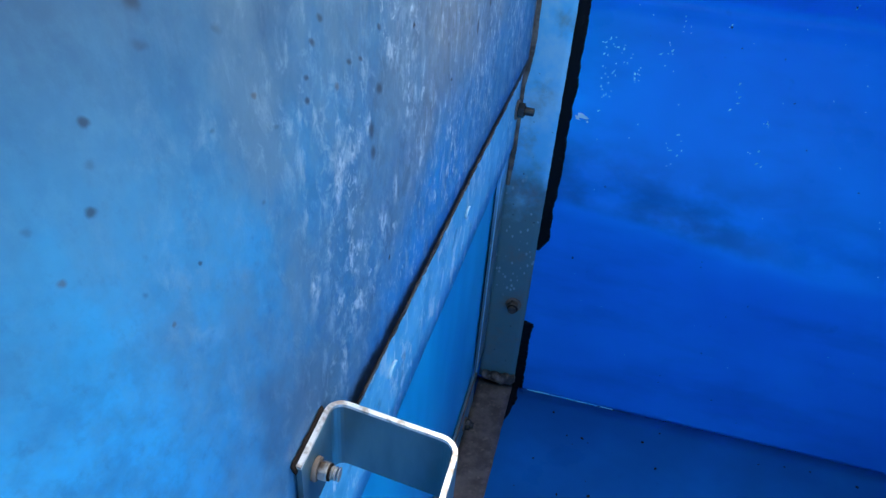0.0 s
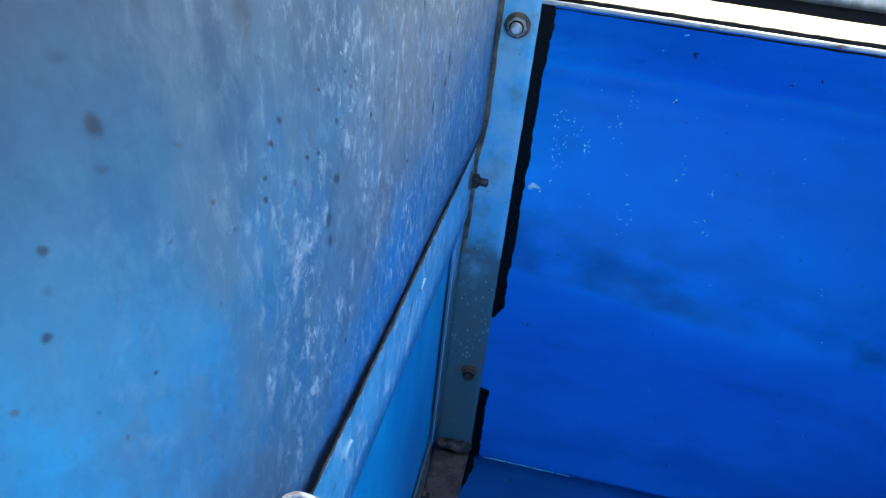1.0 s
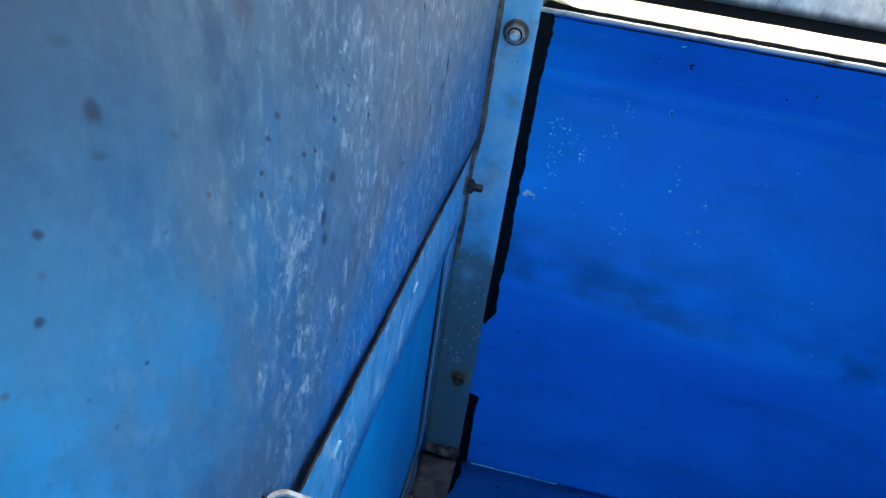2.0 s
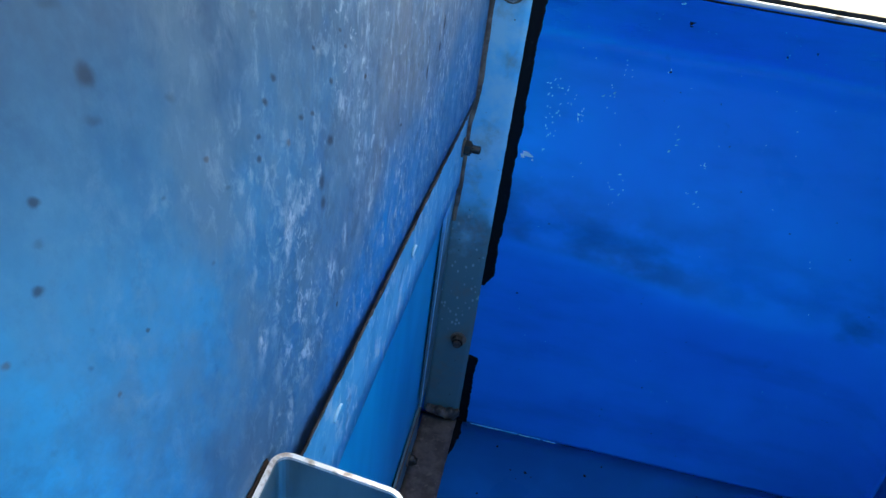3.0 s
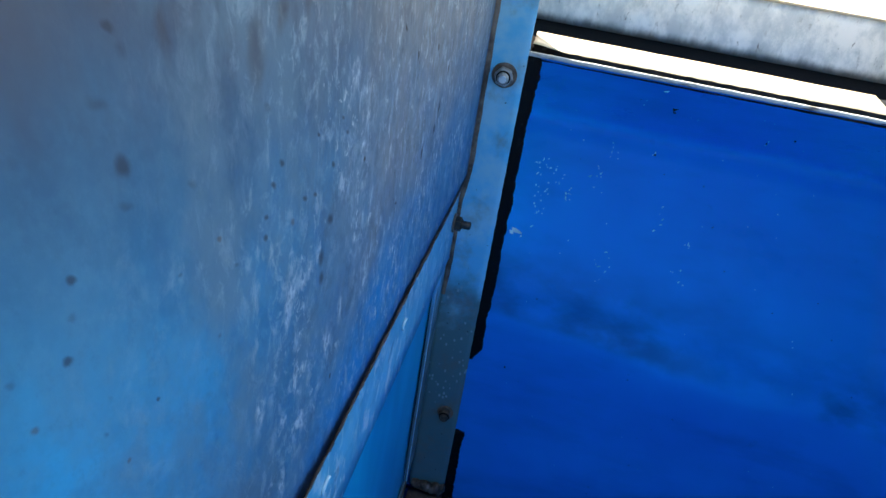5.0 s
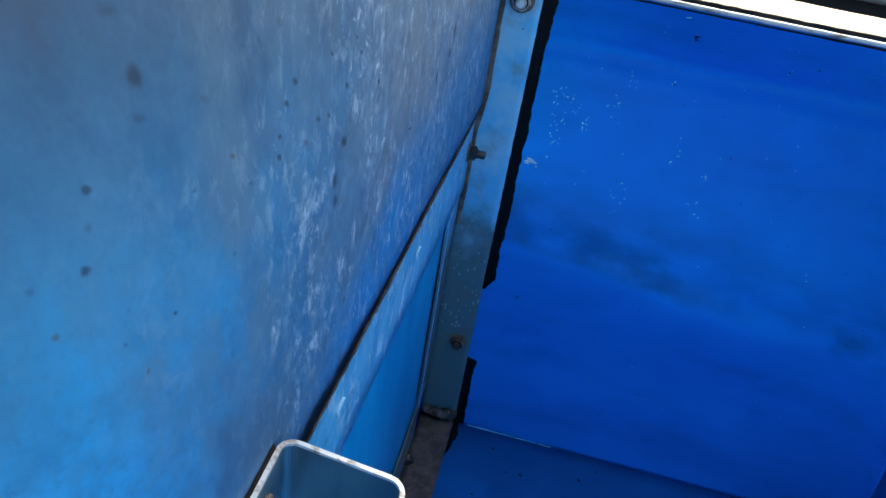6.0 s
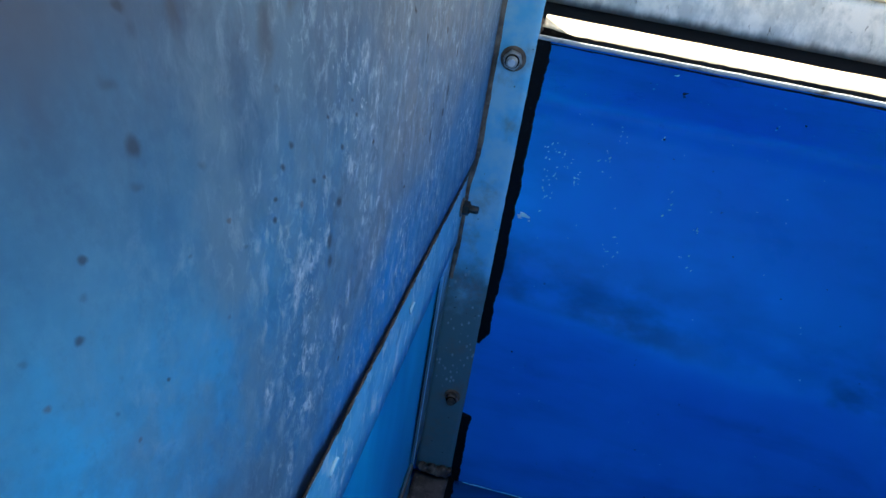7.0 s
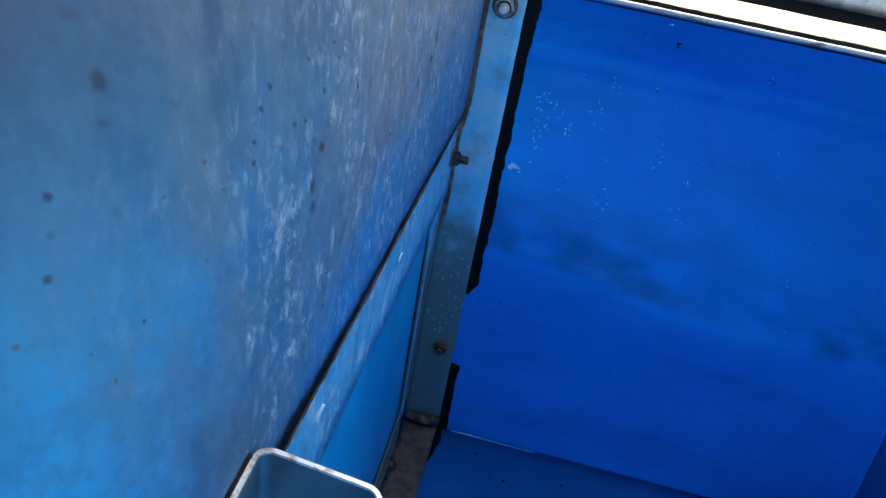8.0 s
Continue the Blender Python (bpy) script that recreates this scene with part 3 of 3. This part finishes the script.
def build_side_wall():
    wall = empty("wall_west", (0, 0.5, 0.5), "faded and scratched light blue painted sheet metal side", "wall", kind="structure")
    # upper sheet, whose lower edge laps over the strip
    rnd = random.Random(8)

    def upper(u, v):
        y = -0.30 + 1.285 * u
        low = edge_z(y, 0.888, 0.940) + (0.0007 * noise.noise((y * 90, 0, 0)) if v == 0 else 0)
        z = low + (1.36 - low) * v
        return Vector((0.004 + 0.0012 * noise.noise((y * 5, z * 5, 4)) * min(1, (0.985 - y) / 0.1), y, z))
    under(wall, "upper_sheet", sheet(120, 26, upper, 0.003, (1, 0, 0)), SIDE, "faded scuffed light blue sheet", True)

    def raw(u, v):
        y = -0.30 + 1.285 * u
        z = edge_z(y, 0.888, 0.940) - 0.0004 + 0.0006 * noise.noise((y * 120, 4, 0))
        deep = 0.0022 + 0.0010 * noise.noise((y * 210, 1, 3))
        return Vector((0.0012 + 0.0036 * v, y, z - deep * (1 - v)))
    under(wall, "sheet_edge", sheet(300, 2, raw, 0.0008, (0.4, 0, -0.9)), RAW, "flaking brown raw edge of the sheet")

    # slivers of rust and lifted paint along the edge
    bm = bmesh.new()
    for k in range(280):
        y = rnd.uniform(0.42, 0.975)
        z = edge_z(y, 0.888, 0.940) - 0.0016 + rnd.gauss(0, 0.0006)
        long, high = rnd.uniform(0.001, 0.006), rnd.uniform(0.0001, 0.0004)
        fall = -0.0889
        pts = [(y - long, z - fall * long), (y - long * 0.2, z - high), (y + long, z + fall * long), (y + long * 0.1, z + high)]
        prism(pts, "x", 0.0034, 0.0043 + rnd.uniform(0, 0.0004), bm)
    under(wall, "rust_flakes", bm, FLAKE, "brown and tan flakes along the raw edge")

    def strip(u, v):
        y = -0.30 + 1.290 * u
        hi, lo = edge_z(y, 0.888, 0.940) + 0.03, edge_z(y, 0.803, 0.861) + 0.0006 * noise.noise((y * 70, 1, 0))
        return Vector((0.0004 + 0.0004 * noise.noise((y * 12, v * 4, 9)), y, lo + (hi - lo) * v))
    under(wall, "lap_strip", sheet(120, 6, strip, 0.002, (1, 0, 0)), STRIP, "scratched lighter blue strip under the lap", True)

    def lower(u, v):
        y, z = -0.30 + 1.303 * u, FLOOR - 0.002 + 0.42 * v
        return Vector((-0.0062 + 0.0012 * noise.noise((y * 7, z * 4, 1)), y, z))
    under(wall, "lower_sheet", sheet(60, 20, lower, 0.003, (1, 0, 0)), LOWER, "smooth glossy mid blue sheet", True)
    # unseen plate, added only to cast a shadow on the flange's west end
    under(wall, "unseen_shadow_plate", box((-0.0062, 1.0045, 0.90), (-0.0032, 1.124, 1.36)), SIDE)
    for y, z in ((0.787, 0.868), (0.628, 0.885)):
        oval = Matrix.Diagonal((0.75, 1.25, 1, 1))
        under(wall, "rivet", disc(0.0046, 0.0014, 24, pose(0.0006, y, z, 0, 90, 0) @ oval, 0.0004), PALE, "flush rivet with worn pale rim", True)
        under(wall, "rivet_core", disc(0.0036, 0.0009, 24, pose(0.0013, y + 0.0008, z, 0, 90, 0) @ oval, 0.0003), STRIP, "", True)


# ---- angle irons, bolts, sealant ----
def add_bolt(parent, place, turn, washer=0.0085, nut=0.0065, nut_deep=0.006, shank=0.0038, shank_long=0.0045, metal=None):
    """A bolt end with washer and nut, along the local z of the turn."""
    metal = metal or BOLT
    m = Matrix.Translation(place) @ turn
    bolt = under(parent, "bolt", disc(shank, nut_deep + shank_long, 20, m, 0.0006), metal, "zinc bolt with rusty washer", True)
    rings = [("washer", disc(washer, 0.0016, 28, m, 0.0004), WASHER), ("nut", disc(nut, nut_deep, 6, m @ Matrix.Translation((0, 0, 0.0016)) @ pose(0, 0, 0, 0, 0, 17), 0.0007), metal)]
    ring = disc(shank * 1.32, 0.0009, 24, m @ Matrix.Translation((0, 0, 0.0013 + nut_deep)), 0.0003)
    rings.append(("nut_collar", ring, HEM))
    for name, bm, mat in rings:
        part(name, bm, mat, bolt)
    cap = disc(shank * 0.72, 0.0006, 20, m @ Matrix.Translation((0, 0, nut_deep + shank_long - 0.0002)), 0.0002)
    part("bolt_end", cap, PALE_ZINC if metal is BOLT else metal, bolt)
    for k in range(3):
        bm = disc(shank * 1.06, 0.0005, 20, m @ Matrix.Translation((0, 0, nut_deep + 0.0024 + k * 0.0011)), 0.0002)
        part("thread", bm, metal, bolt)
    return bolt


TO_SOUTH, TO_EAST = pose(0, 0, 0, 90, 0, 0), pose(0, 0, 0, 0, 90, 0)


def build_corner_angle():
    iron = empty("corner_angle", (0, 0.99, FLOOR), "worn pale blue steel angle bolted up the corner", "angle iron")

    def front(u, v):
        x, z = -0.004 + 0.040 * u, 0.500 + 0.860 * v
        nick = 0.0005 * noise.noise((z * 120, 2, 0)) if u == 1 else 0
        return Vector((x + nick, 0.9935 + 0.0003 * noise.noise((x * 40, z * 30, 0)), z))
    under(iron, "front_leg", sheet(8, 150, front, 0.004, (0, -1, 0)), ANGLE, "", True)

    def side(u, v):
        y, z = 0.953 + 0.0405 * u, 0.545 + 0.815 * v
        return Vector((-0.0022, y, z))
    under(iron, "side_leg", sheet(4, 60, side, 0.0025, (1, 0, 0)), ANGLE, "")
    bead = box((-0.0024, 0.9528, 0.545), (-0.0017, 0.9534, 0.815))
    under(iron, "leg_edge", bead, CHIP, "bare bright edge of the leg")
    # rusty run in the inner corner
    def run(u, v):
        z = 0.760 + 0.58 * v
        wide = 0.0016 + 0.0012 * ease(z, 0.85, 0.90) + 0.0007 * noise.noise((z * 38, 6, 0)) + 0.0003 * noise.noise((z * 190, 6, 3))
        wide *= ease(z, 0.755, 0.80)
        base = 0.0034 + 0.0024 * ease(z, 0.855, 0.895)
        return Vector((-0.002 + (base + max(0.0003, wide * 1.3)) * u, 0.9932 - 0.0010 * math.sin(u * math.pi) - 0.0004 * noise.noise((z * 150, u * 3, 1)), z))
    under(iron, "corner_rust", sheet(4, 160, run, 0.0012, (0, -1, 0)), CORNER, "brown rust in the inner corner", True)
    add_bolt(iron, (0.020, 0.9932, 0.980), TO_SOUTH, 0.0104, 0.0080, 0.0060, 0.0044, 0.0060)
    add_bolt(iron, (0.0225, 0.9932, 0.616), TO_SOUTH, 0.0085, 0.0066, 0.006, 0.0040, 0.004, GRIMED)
    add_bolt(iron, (0.0006, 0.976, 0.847), TO_EAST, 0.0088, 0.0068, 0.0056, 0.0036, 0.0095, OILY)
    # weld lump at the foot
    bm = bmesh.new()
    rnd = random.Random(6)
    for k in range(9):
        bmesh.ops.create_icosphere(bm, subdivisions=2, radius=rnd.uniform(0.004, 0.0065),
                                   matrix=pose(0.004 + 0.0038 * k, 0.9895 + rnd.uniform(-0.002, 0.002), 0.506 + rnd.uniform(-0.004, 0.004)))
    for v in bm.verts:
        v.co += 0.0022 * noise.noise_vector(v.co * 240)
    under(iron, "weld_bead", bm, WELD, "lumpy rusted weld", True)
    return iron


def build_floor_angle():
    iron = empty("floor_angle", (0, 0.9, FLOOR), "brown rusted steel angle along the floor edge", "angle iron")

    def flat(u, v):
        x, y = -0.003 + 0.0385 * u, -0.28 + 1.272 * v
        nick = 0.0006 * noise.noise((y * 90, 5, 0)) if u == 1 else 0
        return Vector((x + nick, y, FLOOR + 0.0065 + 0.0004 * noise.noise((x * 50, y * 30, 3))))
    under(iron, "floor_leg", sheet(6, 140, flat, 0.004, (0, 0, 1)), BROWN, "", True)

    def upright(u, v):
        return Vector((-0.0022, -0.28 + 1.235 * u, FLOOR + 0.0075 + 0.047 * v))
    under(iron, "upright_leg", sheet(30, 3, upright, 0.0025, (1, 0, 0)), ANGLE, "")
    under(iron, "leg_edge", box((-0.0024, -0.28, FLOOR + 0.0543), (-0.0013, 0.953, FLOOR + 0.0553)), RUST)
    add_bolt(iron, (-0.002, 0.906, FLOOR + 0.026), TO_EAST, 0.0078, 0.0062, 0.005, 0.0036, 0.004, OILY)


def build_sealant(low, high, seed, wide):
    """A smeared upright bead of sealant along the angle's edge."""
    def point(u, v):
        z = low + (high - low) * v
        taper = min(1, v / 0.05) if wide else min(1, v / 0.10, (1 - v) / 0.02)
        reach = (0.0100 + 0.0022 * noise.noise((z * 24, seed, 0)) + 0.0014 * noise.noise((z * 95, seed, 4)) + 0.0009 * noise.noise((z * 300, seed, 1))) * (0.25 + 0.75 * max(0, taper))
        x = 0.0330 + (reach + 0.0030) * u
        y = 0.9952 + 0.0040 * u ** 2 - 0.0006 * noise.noise((z * 60, u * 3, seed))
        return Vector((x, min(y, panel_y(x, z) - 0.0006) if z < 0.83 else y, z))
    bead = finish("sealant_bead", sheet(6, 200, point, 0.006, (0, -1, 0)), SEAL, True)
    tagged(bead, "black smeared sealant bead between angle and blue sheet", "sealant", "sealant beads")


def build_floor_smear():
    def point(u, v):
        y = 0.940 + 0.056 * v
        reach = (0.009 + 0.0030 * noise.noise((y * 70, 3, 0)) + 0.0012 * noise.noise((y * 260, 3, 0))) * (0.15 + 0.85 * ease(v, 0, 0.5))
        return Vector((0.0335 + reach * u, y, FLOOR + 0.0046 - 0.0022 * u * u))
    bead = finish("sealant_bead", sheet(5, 40, point, 0.002, (0, 0, 1)), SEAL, True)
    tagged(bead, "black sealant smeared over the floor beside the rusty angle", "sealant", "sealant beads")


def build_bracket():
    """A short upright channel with rounded corners, bolted to the side sheet."""
    place = (0.0275, 0.531, 0.943)
    bracket = empty("channel_bracket", place, "short aluminium channel bracket bolted to the blue side sheet", "bracket")
    t, r = 0.0019, 0.0065
    x0, x1, y0, y1 = 0.0048, 0.0505, 0.5165, 0.5455

    def run(inset):
        a, b, top = x0 + inset, x1 - inset, y1 - inset
        rad = r - inset
        pts = [(a, y0)]
        for k in range(7):
            w = math.pi - k * math.pi / 12
            pts.append((a + rad + rad * math.cos(w), top - rad + rad * math.sin(w)))
        for k in range(7):
            w = math.pi / 2 - k * math.pi / 12
            pts.append((b - rad + rad * math.cos(w), top - rad + rad * math.sin(w)))
        pts.append((b, y0 - 0.002))
        return [(px, py - 0.11 * (px - x0)) for px, py in pts]

    outer, inner = run(0), run(t)
    low, high = 0.928, 0.9575
    bm = prism(outer + inner[::-1], "z", low, high)
    under(bracket, "channel", bm, DULL, "dull grey blue channel body")
    bm = prism(run(0.0001) + run(t - 0.0001)[::-1], "z", high, high + 0.0012)
    under(bracket, "sawn_end", bm, EDGE, "bright sawn end of the channel")
    add_bolt(bracket, (x0 + t, 0.5255, 0.9465), TO_EAST, 0.0042, 0.0034, 0.0034, 0.0022, 0.0032)
    # rusty seam where the channel touches the sheet, blackened for the gap's shade
    def seam(u, v):
        y = 0.5150 + 0.0245 * u
        fat = 0.0014 + 0.0007 * noise.noise((y * 260, 1, 7)) + 0.0004 * noise.noise((y * 700, 2, 1))
        return Vector((0.0040 + 0.0013 * v, y, 0.9540 + (0.0050 + fat) * (1 - 0.5 * v)))
    under(bracket, "shade_rust_seam", sheet(60, 3, seam, 0.0015, (0, 0, 1)), HEM, "rust and painted gap shade where the channel meets the sheet", True)


# ---- rim and what lies behind it ----
def build_rim():
    rim = empty("rim", (0.16, 1.03, 0.99), "cream painted folded rim with a scuffed lip along the blue sheet", "rim")

    def lip(u, v):
        x = 0.030 + 0.366 * u
        return Vector((x, 0.9955 + 0.0008 * v * v, 0.9985 + 0.0032 * v + 0.0003 * noise.noise((x * 60, 0, 0))))
    under(rim, "lip", sheet(140, 3, lip, 0.0015, (0, -1, 0)), LIP, "scuffed pale metal lip", True)

    # rust coloured near black, so the gap stays dark under the sun
    def groove(u, v):
        x = 0.030 + 0.366 * u
        return Vector((x, 1.0030 + 0.018 * v, 0.9960 + 0.0006 * noise.noise((x * 60, v * 3, 0))))
    under(rim, "groove", sheet(80, 2, groove, 0.002, (0, 0, 1)), HEM, "brown rusty groove behind the lip, darkened for shade")

    def near_edge(x):
        # shadow wedge put into the outline: the edge draws back at the west end
        return 1.0135 + 0.0014 * noise.noise((x * 40, 0, 2)) + 0.010 * ease(x, 0.070, 0.036)

    def flange(u, v):
        x = 0.036 + 0.286 * u
        near = near_edge(x)
        return Vector((x, near + (1.0665 - near) * v, 1.0014 + 0.0004 * noise.noise((x * 20, v * 3, 0))))
    under(rim, "flange", sheet(90, 4, flange, 0.004, (0, 0, 1)), FLANGE, "cream flange in full sun", True)

    # added dark strip hides the cream front and paints the gap's shade
    def fold(u, v):
        x = 0.036 + 0.286 * u
        return Vector((x, near_edge(x) - 0.0012, 0.9915 + 0.0098 * v + 0.0006 * noise.noise((x * 130, v, 7))))
    under(rim, "gap_shade_strip", sheet(90, 2, fold, 0.001, (0, -1, 0)), HEM, "dark strip added before the flange as the gap's shade")
    bm = bmesh.new()
    rnd = random.Random(3)
    for k in range(8):
        bmesh.ops.create_icosphere(bm, subdivisions=2, radius=rnd.uniform(0.003, 0.006),
                                   matrix=pose(0.030 + rnd.uniform(-0.003, 0.004), 1.004 + 0.005 * k, 1.000 + rnd.uniform(-0.002, 0.003)))
    for v in bm.verts:
        v.co += 0.0018 * noise.noise_vector(v.co * 200)
    under(rim, "end_weld", bm, RUST, "rusty weld lumps at the rim's end", True)


def build_gap_shade():
    # black sheets added as the gap's shade; they also hide the bright ground
    gasket = empty("gap_shade_sheets", (0.2, 1.11, 0.96), "added black sheets standing for the shaded gap behind the rim", "gasket")

    def bed(u, v):
        x, y = -0.05 + 0.55 * u, 1.063 + 0.092 * v
        return Vector((x, y, 0.962 + 0.006 * math.sin(v * math.pi) + 0.0008 * noise.noise((x * 40, y * 60, 0))))
    under(gasket, "bed_strip", sheet(60, 8, bed, 0.01, (0, 0, 1)), GAP_AND_DIRT, "", True)

    def upright(u, v):
        x, z = -0.05 + 0.55 * u, FLOOR - 0.014 + 0.522 * v
        return Vector((x, 1.1440 + 0.0006 * noise.noise((x * 50, z * 50, 0)), z))
    under(gasket, "upright_strip", sheet(60, 4, upright, 0.004, (0, -1, 0)), GAP_AND_DIRT, "", True)

    def end(u, v):
        x, y = 0.318 + 0.16 * u, 1.008 + 0.075 * v
        return Vector((x, y, 0.9950 + 0.0006 * noise.noise((x * 40, y * 60, 3))))
    under(gasket, "end_strip", sheet(16, 6, end, 0.003, (0, 0, 1)), GAP_AND_DIRT, "", True)


def build_beam():
    beam = empty("galvanised_beam", (0.2, 1.16, 0.97), "weathered galvanised steel beam behind the rim", "beam")

    def face(u, v):
        x, z = -0.06 + 0.47 * u, 0.9945 + 0.0525 * v
        return Vector((x, 1.1415 + 0.0006 * noise.noise((x * 14, z * 20, 0)), z))
    under(beam, "face", sheet(60, 8, face, 0.003, (0, -1, 0)), GALV, "", True)
    under(beam, "top_flange", box((-0.06, 1.1395, 1.0475), (0.345, 1.150, 1.0500), 0.0005), FLANGE, "sunlit cream top edge")
    under(beam, "end_post", box((0.345, 1.1490, FLOOR - 0.014), (0.41, 1.17, 1.060), 0.001), GALV, "galvanised post at the end of the beam")
    return beam


def fleck(bm, rnd, x, z, r):
    """One flat, ragged fleck lying on the back sheet."""
    n = rnd.randint(6, 9)
    pts = []
    sx, sz, lean = rnd.uniform(0.6, 1.2), rnd.uniform(0.6, 1.3), rnd.uniform(-0.6, 0.6)
    for k in range(n):
        w = 2 * math.pi * k / n
        q = r * rnd.uniform(0.4, 1.2)
        pts.append((x + q * sx * math.cos(w) + lean * q * math.sin(w), z + q * sz * math.sin(w)))
    y = panel_y(x, z)
    prism(pts, "y", y - 0.0004, y + 0.0006, bm)


def shred(bm, rnd, x, z, long):
    """A thin, curved scrape of bare primer on the back sheet."""
    way = rnd.choice((rnd.uniform(1.1, 2.0), rnd.uniform(0.2, 1.2)))
    curl = rnd.uniform(-1.2, 1.2)
    fat = rnd.uniform(0.00022, 0.0005) + long * 0.055
    one, two = [], []
    for k in range(5):
        s = k / 4
        a = way + curl * (s - 0.5)
        px, pz = x + (s - 0.5) * long * math.cos(a), z + (s - 0.5) * long * math.sin(a)
        w = fat * (0.25 + math.sin(math.pi * s)) * rnd.uniform(0.5, 1.2)
        one.append((px - w * math.sin(a), pz + w * math.cos(a)))
        two.append((px + w * math.sin(a), pz - w * math.cos(a)))
    y = panel_y(x, z)
    prism(one + two[::-1], "y", y - 0.0003, y + 0.0006, bm)


def scatter_pale():
    rnd = random.Random(21)
    bm = bmesh.new()
    for mid_x, mid_z, spread, count in ((0.062, 0.877, 0.006, 9), (0.080, 0.872, 0.006, 8), (0.072, 0.857, 0.008, 12), (0.094, 0.860, 0.004, 9), (0.066, 0.840, 0.005, 6),
                                        (0.128, 0.906, 0.004, 6), (0.118, 0.880, 0.004, 7), (0.164, 0.905, 0.002, 3), (0.183, 0.855, 0.004, 5), (0.212, 0.838, 0.003, 5),
                                        (0.210, 0.812, 0.004, 4), (0.140, 0.812, 0.008, 7), (0.150, 0.975, 0.010, 5), (0.256, 0.939, 0.002, 2)):
        for k in range(count):
            shred(bm, rnd, rnd.gauss(mid_x, spread * 0.7), rnd.gauss(mid_z, spread), rnd.choice((0.0009, 0.0012, 0.0017, 0.0024, 0.0034, 0.0046)))
    for k in range(34):
        shred(bm, rnd, rnd.uniform(0.06, 0.34), rnd.uniform(0.76, 0.975), rnd.choice((0.0007, 0.0010, 0.0014)))
    for k in range(12):
        shred(bm, rnd, rnd.uniform(0.06, 0.40), rnd.uniform(0.53, 0.76), rnd.choice((0.0007, 0.0011)))
    return bm


def scatter_dark():
    rnd = random.Random(5)
    bm = bmesh.new()
    for x, z, r in ((0.165, 0.9655, 0.0022), (0.1655, 0.9605, 0.0016), (0.232, 0.855, 0.0010), (0.072, 0.690, 0.0014), (0.134, 0.970, 0.0006),
                    (0.255, 0.940, 0.0012), (0.273, 0.952, 0.0014), (0.165, 0.905, 0.0013), (0.178, 0.89, 0.0008), (0.30, 0.80, 0.0007)):
        fleck(bm, rnd, x, z, r)
    for k in range(14):
        fleck(bm, rnd, rnd.uniform(0.06, 0.40), rnd.uniform(0.53, 0.97), rnd.choice((0.0004, 0.0006)))
    return bm


def scatter_crumbs():
    """Crumbs of dirt lying on the floor."""
    rnd = random.Random(31)
    bm = bmesh.new()
    spots = [(0.105, 0.945), (0.128, 0.942), (0.112, 0.935), (0.075, 0.905), (0.20, 0.93), (0.26, 0.90)]
    spots += [(rnd.uniform(0.05, 0.42), rnd.uniform(0.55, 0.98)) for k in range(50)]
    for x, y in spots:
        r = rnd.uniform(0.0006, 0.0020)
        bmesh.ops.create_icosphere(bm, subdivisions=1, radius=r, matrix=pose(x, y, FLOOR + 0.0005, 0, 0, rnd.uniform(0, 180)) @ Matrix.Diagonal((1, rnd.uniform(0.6, 1.4), 0.6, 1)))
    for v in bm.verts:
        v.co += 0.0003 * noise.noise_vector(v.co * 900)
    return bm


lay_ground()
NORTH = build_back_wall()
build_floor()
build_other_walls()
build_side_wall()
build_corner_angle()
build_floor_angle()
build_sealant(0.690, 0.9985, 1.3, True)
build_sealant(0.452, 0.592, 5.7, False)
build_floor_smear()
build_bracket()
build_rim()
build_gap_shade()
build_beam()
tagged(finish("paint_flecks", scatter_pale(), FLECK), "pale flecks stuck to the deep blue sheet", "paint flecks", kind="stuff")
tagged(finish("dirt_crumbs", scatter_crumbs(), GAP_AND_DIRT), "dark crumbs of dirt on the blue floor", "dirt", kind="stuff")
tagged(finish("dirt_specks", scatter_dark(), GAP_AND_DIRT), "dark dirt specks on the deep blue sheet", "dirt specks", kind="stuff")
bm = bmesh.new()
chip_rnd = random.Random(9)
for cx, cz, cr in ((0.0548, 0.8226, 0.0062), (0.0508, 0.8212, 0.0026), (0.0600, 0.8200, 0.0014)):
    fleck(bm, chip_rnd, cx, cz, cr)
part("paint_chip", bm, CHIP, NORTH, "patch of bare pale primer")
